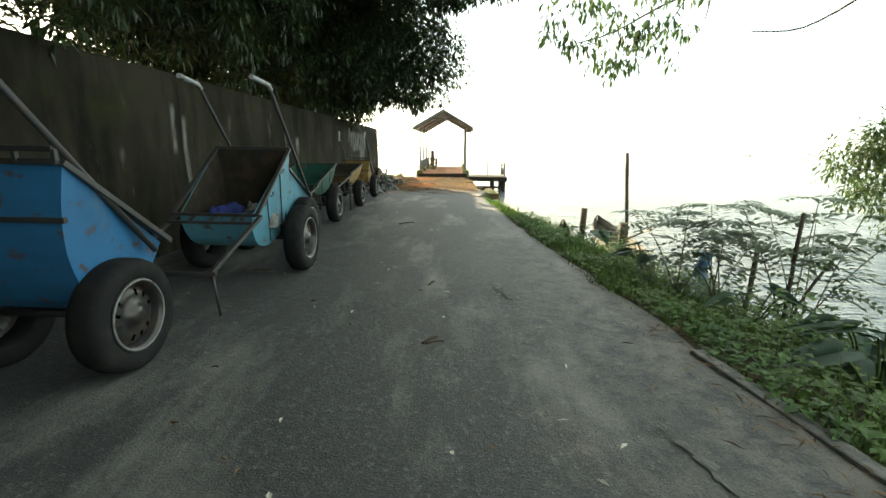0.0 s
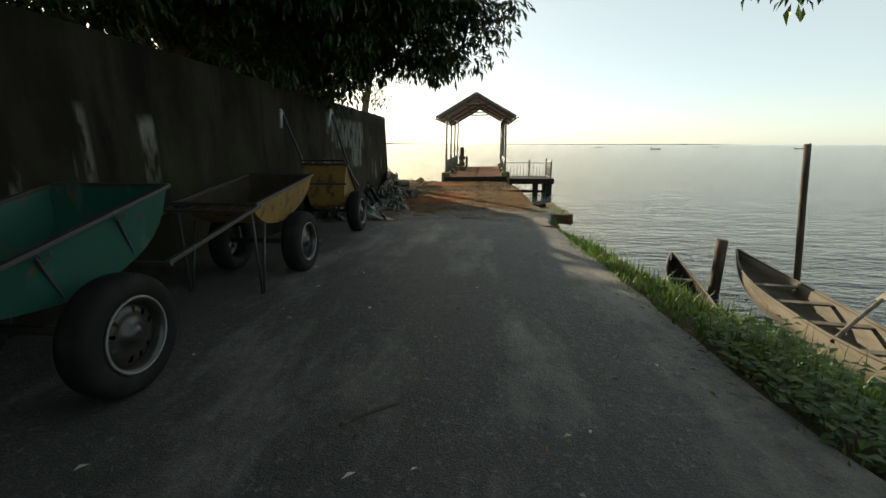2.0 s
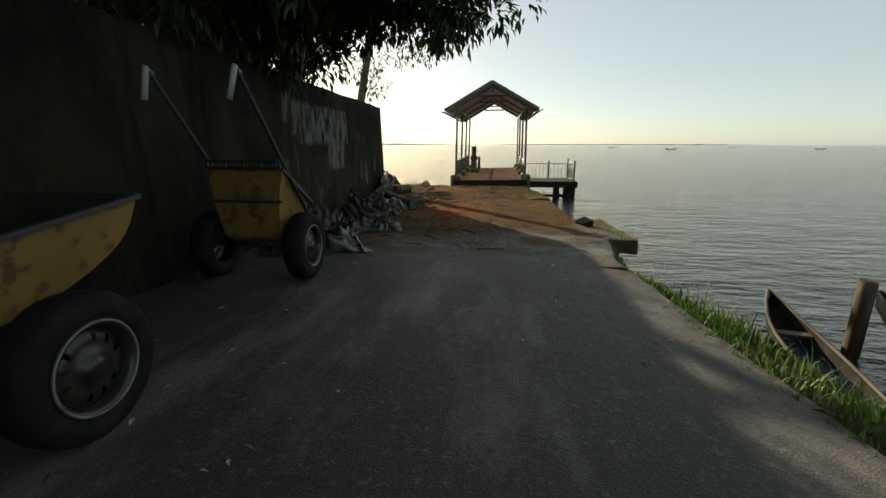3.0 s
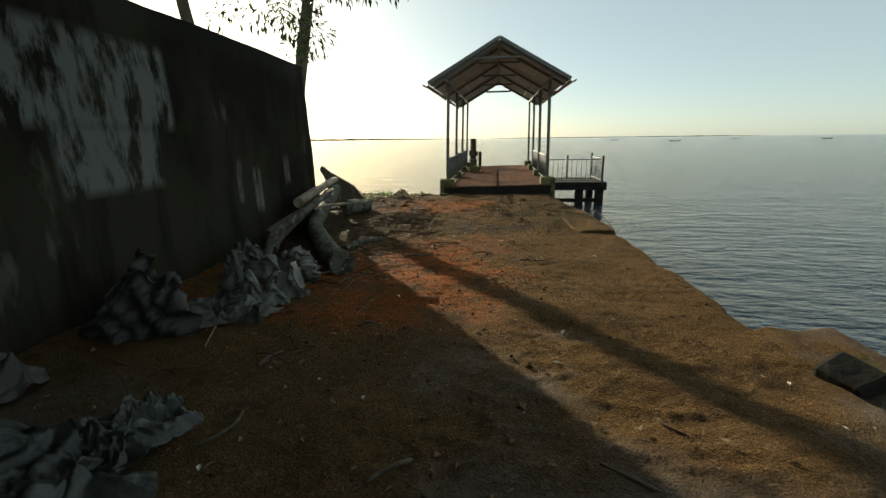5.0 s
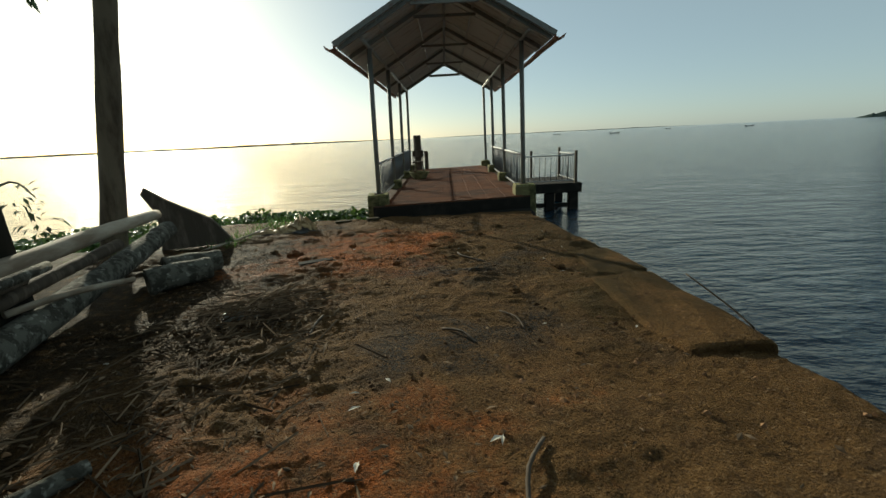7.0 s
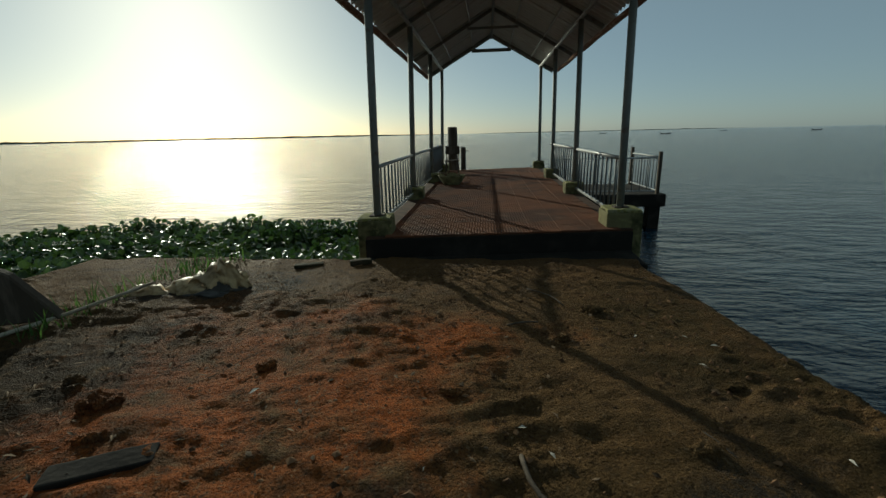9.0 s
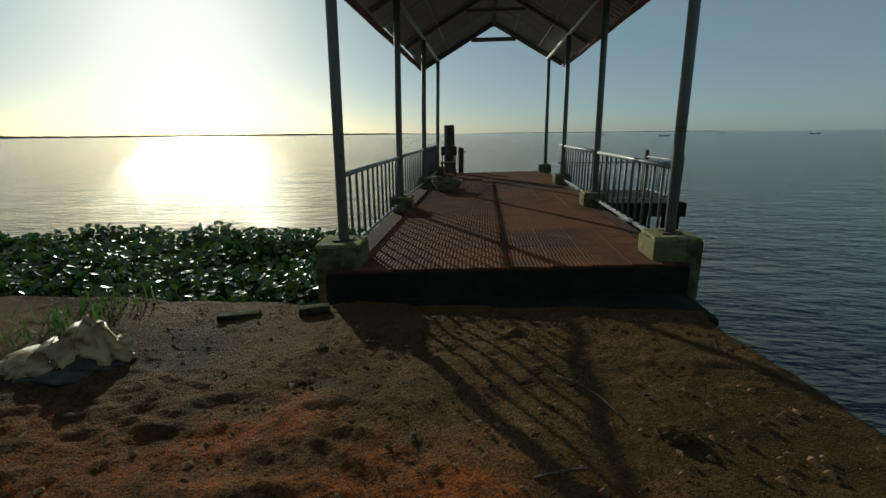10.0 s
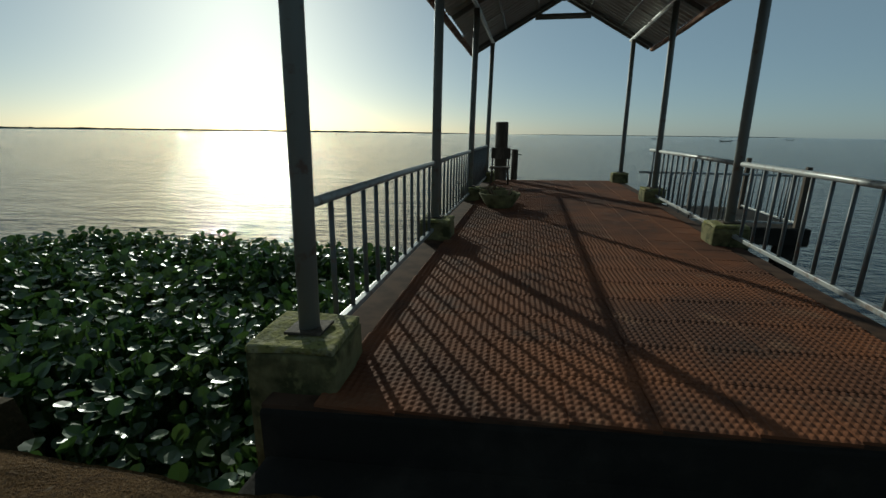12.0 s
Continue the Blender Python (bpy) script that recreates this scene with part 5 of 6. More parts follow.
def add_leaf(V, F, p, d, up, length, width, fold=0.25):
    """A folded pointed leaf of four triangles from p along d."""
    side = d.cross(up)
    if side.length < 1e-3:
        side = d.cross(Vector((1, 0.3, 0)))
    side.normalize()
    nrm = side.cross(d).normalized()
    n = len(V)
    mid = p + d * length * 0.5
    V.extend((p[:], (mid + side * width * 0.5 + nrm * width * fold)[:], (p + d * length - nrm * length * 0.12)[:], (mid - side * width * 0.5 + nrm * width * fold)[:], mid[:]))
    F.extend(((n, n + 1, n + 4), (n + 1, n + 2, n + 4), (n + 2, n + 3, n + 4), (n + 3, n, n + 4)))


def leaf_clump(V, F, c, radius, count, length, droop=0.5):
    for _ in range(count):
        d = Vector((rnd(-1, 1), rnd(-1, 1), rnd(-1, 1)))
        while d.length > 1 or d.length < 0.05:
            d = Vector((rnd(-1, 1), rnd(-1, 1), rnd(-1, 1)))
        p = c + d * radius
        way = (d.normalized() + Vector((rnd(-0.5, 0.5), rnd(-0.5, 0.5), rnd(-0.4, 0.4) - droop))).normalized()
        l = length * rnd(0.6, 1.25)
        add_leaf(V, F, p, way, Vector((rnd(-0.3, 0.3), rnd(-0.3, 0.3), 1)), l, l * rnd(0.26, 0.4))


def tree(x, y, z, trunk, limbs, blobs, clumps, leaves, leaf_len, label, leafmat="leaf", droop=0.5, r=0.25, extra=(), hang=None):
    """Tapered trunk, limbs, and a crown of many drooping leaves in uneven clumps."""
    ob = empty("tree", pose(x, y, z), label, "tree")
    base = Vector((x, y, z))
    bm = bmesh.new()
    pts = smooth_profile3([Vector(p) - base for p in trunk], 4)
    tube(bm, pts, [r * (1.25 if i == 0 else 1 - 0.5 * i / len(pts)) for i in range(len(pts))], 14)
    for v in bm.verts:
        v.co += 0.08 * r * noise.noise_vector(v.co * 4)
    part("trunk", bm, "bark", ob)
    for pts0, rad in limbs:
        bm = bmesh.new()
        pts = smooth_profile3([Vector(p) - base for p in pts0], 4)
        tube(bm, pts, [rad * (1 - 0.75 * i / len(pts)) for i in range(len(pts))], 9)
        part("limb", bm, "bark", ob)
    V, F = [], []
    total = sum(b[3] * b[4] * b[5] for b in blobs)
    for bx, by, bz, rx, ry, rz in blobs:
        for _ in range(int(clumps * rx * ry * rz / total)):
            d = Vector((rnd(-1, 1), rnd(-1, 1), rnd(-1, 1)))
            while not 0.25 < d.length < 1:
                d = Vector((rnd(-1, 1), rnd(-1, 1), rnd(-1, 1)))
            d *= 1 + 0.25 * noise.noise((d.x * 2 + bx, d.y * 2 + by, d.z * 2))
            leaf_clump(V, F, Vector((bx + d.x * rx, by + d.y * ry, bz + d.z * rz)) - base, rnd(0.14, 0.34), leaves, leaf_len, droop)
    for cx, cy, cz, rad, n in extra:
        leaf_clump(V, F, Vector((cx, cy, cz)) - base, rad, n, hang or leaf_len, 1.3 if hang else droop)
    tagged(mesh_object("crown", V, F, leafmat, ob), kind="stuff")
    return ob


random.seed(11)
tree(-4.6, 13.2, -0.3, [(-4.6, 13.2, -0.3), (-4.5, 13.3, 1.2), (-4.3, 13.2, 2.6), (-4.2, 13.0, 4.2)],
     [([(-4.3, 13.2, 2.4), (-3.4, 14.0, 3.4), (-2.0, 15.0, 4.0)], 0.13), ([(-4.4, 13.2, 2.2), (-4.8, 11.0, 3.2), (-5.0, 8.5, 4.2)], 0.15), ([(-4.3, 13.2, 3.0), (-5.4, 14.5, 4.0), (-6.0, 16.0, 4.6)], 0.12)],
     # The last, high blob is out of view, added to shade the lane from the sky.
     [(-4.6, 9.6, 3.9, 2.1, 3.4, 1.9), (-3.4, 13.0, 3.9, 2.3, 2.6, 1.8), (-1.25, 14.9, 3.85, 1.75, 1.6, 1.65), (-2.7, 14.6, 3.1, 1.0, 1.6, 1.15), (-5.2, 15.4, 3.6, 1.9, 2.0, 1.7), (-3.1, 16.6, 4.2, 1.6, 1.5, 1.2), (-4.2, 16.2, 2.9, 0.9, 1.5, 0.9), (-1.0, 10.8, 5.5, 3.2, 3.6, 0.9)],
     3300, 44, 0.19, "large dark leafy tree overhanging the wall and lane")
tree(-5.2, 4.4, -0.1, [(-5.2, 4.4, -0.1), (-5.1, 4.3, 1.5), (-5.2, 4.4, 3.0), (-5.0, 4.2, 4.6)],
     [([(-5.1, 4.4, 2.4), (-4.4, 5.8, 3.3), (-3.8, 7.0, 4.0)], 0.12), ([(-5.2, 4.4, 2.6), (-5.4, 2.0, 3.6), (-5.2, -0.5, 4.4)], 0.13)],
     # The blobs from x = -1.0 to 0.0 are unseen, added to cut skylight.
     [(-4.4, 4.4, 3.6, 1.9, 3.2, 1.9), (-4.6, -1.6, 3.6, 2.2, 3.4, 2.0), (-3.3, 6.8, 3.8, 1.6, 2.4, 1.5), (-1.0, 3.0, 6.0, 3.4, 5.5, 0.9), (-0.5, -5.0, 5.8, 4.0, 4.5, 0.9), (0.0, -9.5, 3.0, 5.0, 1.6, 2.6), (-6.0, 2.5, 4.6, 1.4, 4.5, 1.5)],
     3200, 40, 0.18, "dense dark leafy tree behind the boundary wall")
# Unseen tree, added only to block skylight above and behind the lane's start.
tree(-5.0, -3.0, 0.1, [(-5.0, -3.0, 0.1), (-4.9, -3.0, 2.0), (-4.8, -2.8, 4.2), (-4.5, -2.5, 6.4)],
     [([(-4.8, -2.9, 3.6), (-3.2, -1.0, 5.6), (-1.6, 1.5, 6.6)], 0.15), ([(-4.7, -2.8, 4.4), (-4.0, 1.5, 6.2), (-3.2, 6.0, 7.0)], 0.15), ([(-4.8, -2.9, 3.9), (-3.0, -5.0, 5.4), (-0.5, -7.0, 6.4)], 0.14)],
     [(-2.6, 1.0, 6.7, 2.8, 5.0, 0.8), (-2.8, 8.0, 7.0, 2.6, 4.5, 0.8), (-1.5, -6.5, 6.2, 4.5, 4.5, 0.9), (0.5, -11.0, 3.6, 6.0, 2.0, 3.4)],
     2600, 34, 0.4, "unseen added tree keeping skylight off the lane", r=0.28)
tree(-4.25, 17.3, -0.3, [(-4.25, 17.3, -0.3), (-4.25, 17.3, 1.4), (-4.2, 17.25, 2.6), (-4.3, 17.0, 5.5)],
     [([(-4.2, 17.3, 2.3), (-4.2, 18.3, 2.5), (-4.2, 20.5, 3.3), (-4.0, 21.6, 3.6)], 0.07), ([(-4.2, 17.3, 2.35), (-3.7, 18.6, 3.0), (-3.0, 19.4, 3.6)], 0.05)],
     [(-4.6, 17.0, 6.2, 2.2, 2.4, 1.2)], 130, 36, 0.15, "slender tree with a low crooked limb behind the wall", r=0.16,
     extra=((-2.4, 21.5, 3.5, 0.35, 57), (-2.9, 21.5, 3.45, 0.35, 57), (-1.9, 21.5, 3.4, 0.28, 34), (-4.3, 21.5, 3.1, 0.4, 68), (-3.4, 21.5, 2.6, 0.3, 51), (-3.75, 21.5, 2.35, 0.25, 37), (-3.75, 21.6, 3.05, 0.45, 102), (-3.6, 21.9, 2.7, 0.35, 78), (-4.1, 22.0, 3.2, 0.4, 85), (-3.5, 21.5, 3.5, 0.5, 119), (-2.2, 19.3, 3.35, 0.4, 68), (-1.7, 18.8, 3.1, 0.3, 44)))
tree(-5.3, 23.68, -0.9, [(-5.3, 23.68, -0.9), (-5.13, 23.68, -0.15), (-4.81, 23.68, 1.5), (-4.49, 23.68, 3.1), (-4.0, 23.7, 5.5), (-3.7, 23.7, 7.0)],
     [([(-4.2, 23.7, 4.6), (-3.6, 23.4, 5.6), (-3.2, 23.2, 6.1)], 0.06)],
     [(-3.4, 22.6, 7.4, 2.2, 2.2, 1.1)], 110, 36, 0.15, "tall slim grey trunk standing at the lake edge", r=0.18,
     extra=((-4.9, 21.9, 3.3, 0.4, 36), (-5.2, 21.8, 3.1, 0.35, 30)))
tree(-5.55, 22.3, -0.6, [(-5.55, 22.3, -0.6), (-5.6, 22.3, 0.2), (-5.75, 22.2, 0.9), (-6.0, 22.1, 2.6), (-6.3, 22.0, 5.0)],
     [([(-5.65, 22.3, 0.3), (-5.3, 22.5, 0.55), (-5.15, 22.6, 0.35)], 0.02)],
     [(-6.4, 22.0, 5.8, 1.6, 1.8, 1.0)], 50, 30, 0.14, "dark leaning tree stem beside the lake edge", r=0.17,
     extra=((-5.25, 22.5, 0.35, 0.2, 20), (-5.2, 22.6, 0.05, 0.2, 18)))
tree(9.6, 7.4, -2.4, [(9.6, 7.4, -2.4), (9.5, 7.5, 0.0), (9.4, 7.7, 2.4), (9.3, 8.2, 4.6)],
     [([(9.5, 7.6, 0.6), (8.8, 7.9, 1.0), (8.0, 8.0, 1.1)], 0.08), ([(9.4, 7.8, 3.0), (10.5, 11.0, 5.4), (9.6, 12.6, 6.0), (6.4, 13.0, 5.2), (4.6, 13.1, 4.3), (3.6, 13.1, 4.0)], 0.05), ([(6.4, 13.0, 5.2), (5.8, 13.0, 4.2), (5.2, 13.0, 3.6)], 0.02), ([(7.0, 13.0, 5.4), (6.8, 12.9, 4.4), (6.2, 13.0, 3.8)], 0.02), ([(10.4, 12.0, 5.9), (14.0, 16.6, 6.5), (12.4, 17.0, 5.45), (10.6, 17.0, 5.3)], 0.06)],
     [(7.9, 8.0, 0.95, 1.05, 0.9, 0.85)], 100, 42, 0.13, "lakeside tree with bright leaves and long hanging twigs", "leaf2", 0.45, 0.2,
     hang=0.27, extra=tuple((hx, 13.0 + rnd(-1.0, 1.0), 3.2 + 0.28 * abs(hx - 4.9) + 1.9 * random.random(), 0.24, 11) for hx in (rnd(2.8, 6.6) for _ in range(75))))


def pinnate(V, F, p, d, length, pairs, leaflet):
    """A feathery leaf: two rows of small leaflets along an arching stalk."""
    side = d.cross(Vector((0, 0, 1)))
    side = side.normalized() if side.length > 1e-3 else Vector((1, 0, 0))
    for k in range(1, pairs + 1):
        f = k / pairs
        q = p + d * length * f + Vector((0, 0, -0.35 * length * f * f))
        for s in (-1, 1):
            w = (side * s + d * 0.45 + Vector((0, 0, rnd(-0.35, 0.05)))).normalized()
            add_leaf(V, F, q, w, Vector((0, 0, 1)), leaflet * (1 - 0.35 * f) * rnd(0.8, 1.1), leaflet * 0.32, 0.08)


def shrub(x, y, height, stems, label):
    z = ground_height(x, y)
    ob = empty("shrub", pose(x, y, z), label, "shrub", "feathery bank shrubs")
    V, F = [], []
    for k in range(stems):
        a = rnd(0, 6.28)
        top = Vector((math.cos(a) * height * rnd(0.25, 0.6), math.sin(a) * height * rnd(0.25, 0.6), height * rnd(0.75, 1.05)))
        bm = bmesh.new()
        pts = [Vector((0, 0, 0)), top * 0.45 + Vector((0, 0, 0.1)), top]
        tube(bm, smooth_profile3(pts, 4), [0.009, 0.008, 0.008, 0.007, 0.007, 0.006, 0.005, 0.005, 0.004], 6)
        part("stem", bm, "bark", ob)
        for j in range(9):
            f = (0.55, 0.72, 0.86, 0.9, 1, 1, 1, 1, 1)[j]
            b = rnd(0, 6.28)
            d = Vector((math.cos(b), math.sin(b), rnd(0.05, 0.3))).normalized()
            pinnate(V, F, top * f, d, rnd(0.3, 0.55), 8, 0.15)
    tagged(mesh_object("foliage", V, F, "leaf2", ob), kind="stuff")


for sx, sy, sh in ((2.9, 5.0, 1.0), (3.3, 5.0, 1.2), (3.1, 4.5, 0.9), (3.9, 4.6, 1.5), (3.5, 4.2, 1.2), (4.3, 4.9, 1.6)):
    shrub(sx, sy, sh, 3, "spindly feathery-leaved shrub on the lake bank")


def build_grass():
    V, F = [], []
    random.seed(5)
    def blade(p, h, w, lean):
        n = len(V)
        a = rnd(0, 6.28)
        sx, sy = math.cos(a) * w, math.sin(a) * w
        lx, ly = math.cos(a + 1.57) * lean * h, math.sin(a + 1.57) * lean * h
        V.extend(((p.x - sx, p.y - sy, p.z), (p.x + sx, p.y + sy, p.z), (p.x + lx * 0.4 + sx * 0.7, p.y + ly * 0.4 + sy * 0.7, p.z + h * 0.6), (p.x + lx * 0.4 - sx * 0.7, p.y + ly * 0.4 - sy * 0.7, p.z + h * 0.6), (p.x + lx, p.y + ly, p.z + h * 0.95)))
        F.extend(((n, n + 1, n + 2, n + 3), (n + 3, n + 2, n + 4)))
    for _ in range(42000):
        y = rnd(-1.0, 15.5)
        e = road_edge(y)
        w = float(np.interp(y, (0, 8, 10, 12, 14, 16), (2.9, 2.7, 2.3, 1.7, 0.7, 0.4)))
        x = e - 0.1 + 0.16 * noise.noise((y * 1.6, 2, 6)) + w * random.random() ** 1.2
        dens = 0.35 + 1.3 * noise.noise((x * 1.3, y * 1.3, 4)) + 0.4 * min(1, (x - e) * 3)
        if random.random() > dens or (y > 13.5 and random.random() > 0.35):
            continue
        h = (0.05 + 0.16 * random.random()) * (0.7 + 0.8 * max(0, noise.noise((x, y, 9))))
        h *= float(np.interp(x - e, (-0.1, 0.25), (0.45, 1.0))) * float(np.interp(y, (11.5, 13.0), (1.0, 0.45)))
        if random.random() < 0.06:
            h *= 1.7
        blade(Vector((x, y, ground_height(x, y) - 0.01)), h, rnd(0.004, 0.009), rnd(-0.9, 0.9))
    for _ in range(320):
        cx, cy = random.choice(((1.62, 15.3), (1.7, 15.0), (1.55, 15.9), (1.45, 14.9)))
        blade(Vector((random.gauss(cx, 0.09), random.gauss(cy, 0.14), -0.275)), rnd(0.02, 0.07), rnd(0.003, 0.006), rnd(-1.3, 1.3))
    for _ in range(2600):                          # grass at the wall end by the lake
        x, y = rnd(-5.2, -2.75), rnd(22.6, 24.6)
        if x > -3.0 and (y < 23.9 or random.random() < 0.5):
            continue
        if noise.noise((x * 1.6, y * 1.6, 12)) > -0.25:
            blade(Vector((x, y, (ground_height(x, y) if x < -3.0 else road_z(y)) - 0.01)), rnd(0.06, 0.24), rnd(0.004, 0.008), rnd(-0.9, 0.9))
    for _ in range(900):                           # dry seed stalks
        y = rnd(0.5, 13.0)
        x = road_edge(y) + 0.2 + 2.2 * random.random() * float(np.interp(y, (0, 9, 13), (1.0, 1.0, 0.5)))
        if noise.noise((x * 0.8, y * 0.8, 14)) > 0.0:
            blade(Vector((x, y, ground_height(x, y))), rnd(0.2, 0.45), rnd(0.002, 0.004), rnd(-0.8, 0.8))
    tagged(mesh_object("bank_grass", V, F, "grass"), "rough green grass along the lake bank", "grass", kind="stuff")
    V2, F2 = [], []
    for _ in range(26000):
        y = rnd(-1.0, 11.0)
        e = road_edge(y)
        w = float(np.interp(y, (0, 8, 10, 12, 14), (2.9, 2.6, 2.0, 1.3, 0.5)))
        x = e + 0.02 + w * random.random()
        if noise.noise((x * 0.9, y * 0.9, 7)) < (-0.3 if y < 5 else -0.05):
            continue
        p = Vector((x, y, ground_height(x, y) + rnd(0.0, 0.45 if y < 9 else 0.26) * min(1, 0.15 + (x - e) * 0.9) * (0.5 + 0.9 * max(0, noise.noise((x * 1.7, y * 1.7, 3)) + 0.3))))
        a = rnd(0, 6.28)
        d = Vector((math.cos(a), math.sin(a), rnd(-0.15, 0.6))).normalized()
        if y > 8.5 and random.random() < (y - 8.5) * 0.6:
            continue
        l = rnd(0.035, 0.095)
        add_leaf(V2, F2, p, d, Vector((0, 0, 1)), l, l * rnd(0.45, 0.75), 0.15)
    tagged(mesh_object("bank_weed", V2, F2, "grass"), "low broad-leaved weeds covering the bank", "weed", kind="stuff")


build_grass()


def taro(x, y, n, label):
    """A clump of big heart-shaped leaves on stalks."""
    z = ground_height(x, y)
    ob = empty("taro_plant", pose(x, y, z), label, "plant", "broad-leaved bank plants")
    for k in range(n):
        a = rnd(0, 6.28)
        h, out = rnd(0.25, 0.5), rnd(0.1, 0.35)
        tip = Vector((math.cos(a) * out, math.sin(a) * out, h))
        bm = bmesh.new()
        tube(bm, smooth_profile3([Vector((0, 0, 0)), tip * 0.6 + Vector((0, 0, 0.05)), tip], 3), [0.01, 0.01, 0.009, 0.008, 0.007, 0.007, 0.006], 6)
        part("stalk", bm, "grass", ob)
        bm = bmesh.new()
        L = rnd(0.22, 0.36)
        d = Vector((math.cos(a), math.sin(a), -0.35)).normalized()
        sd = d.cross(Vector((0, 0, 1))).normalized()
        nn = sd.cross(d)
        outline = [(-0.28, 0.2), (-0.18, 0.38), (0.05, 0.42), (0.4, 0.3), (0.75, 0.12), (1.0, 0.0)]
        mid = [bm.verts.new(tip + d * L * t) for t in (-0.1, 0.05, 0.4, 0.75, 1.0)]
        for s in (-1, 1):
            edge = [bm.verts.new(tip + d * L * u + sd * s * L * v + nn * L * (0.12 * v + rnd(-0.02, 0.02))) for u, v in outline[:-1]]
            bm.faces.new((mid[0], edge[0], edge[1], mid[1]))
            bm.faces.new((mid[1], edge[1], edge[2]))
            bm.faces.new((mid[1], edge[2], edge[3], mid[2]))
            bm.faces.new((mid[2], edge[3], edge[4], mid[3]))
            bm.faces.new((mid[3], edge[4], mid[4]))
        for f in bm.faces:
            f.smooth = True
        part("leaf", bm, "taro", ob)


for tx, ty, tn in ((3.5, 3.3, 7), (3.2, 3.0, 6), (3.0, 3.9, 6), (2.9, 2.6, 5), (3.7, 2.7, 6), (2.7, 5.2, 4), (2.6, 7.2, 3)):
    taro(tx, ty, tn, "broad dark-green heart-leaved plant on the bank")


def build_hyacinth():
    """A floating mat of upright rounded leaves on stalks."""
    random.seed(9)
    V, F = [], []
    def leaf(c, a, tilt, size):
        d = Vector((math.cos(a) * math.sin(tilt), math.sin(a) * math.sin(tilt), math.cos(tilt)))
        sd = Vector((-math.sin(a), math.cos(a), 0))
        nn = d.cross(sd)
        n = len(V)
        V.append(c[:])
        pts = []
        for k in range(8):
            t = 2 * math.pi * k / 8
            u, v = 0.5 - 0.52 * math.cos(t), 0.48 * math.sin(t)
            pts.append(c + d * size * u + sd * size * v + nn * size * 0.42 * v * v)
        V.append((c + d * size * 0.5 - nn * size * 0.04)[:])
        V.extend(p[:] for p in pts)
        for k in range(8):
            F.append((n + 1, n + 2 + k, n + 2 + (k + 1) % 8))
    def stalk(a, b):
        n = len(V)
        w = Vector((0.008, 0.004, 0))
        V.extend(((a - w)[:], (a + w)[:], (b + w)[:], (b - w)[:]))
        F.append((n, n + 1, n + 2, n + 3))
    count = 0
    while count < 13000:
        x, y = rnd(-11.0, -1.72), rnd(24.75, 30.6)
        far = 30.3 + 0.5 * noise.noise((x * 0.6, 0, 2)) - 0.28 * max(0.0, -7.0 - x) - 0.35 * max(0.0, x + 3.2)
        if y > far or (x < -3.6 and y < 25.7):
            continue
        count += 1
        h = 0.42 + 0.2 * noise.noise((x * 0.8, y * 0.8, 1)) + rnd(-0.16, 0.2)
        top = Vector((x, y, WATER_Z + max(h, 0.12)))
        a = rnd(0, 6.28)
        stalk(Vector((x + rnd(-0.08, 0.08), y + rnd(-0.08, 0.08), WATER_Z)), top)
        leaf(top, a, rnd(1.15, 1.65) if random.random() < 0.5 else rnd(0.3, 1.15), rnd(0.07, 0.14))
    tagged(mesh_object("water_hyacinth", V, F, "hyacinth"), "dense green water hyacinth mat floating by the jetty", "water hyacinth", kind="stuff")


build_hyacinth()


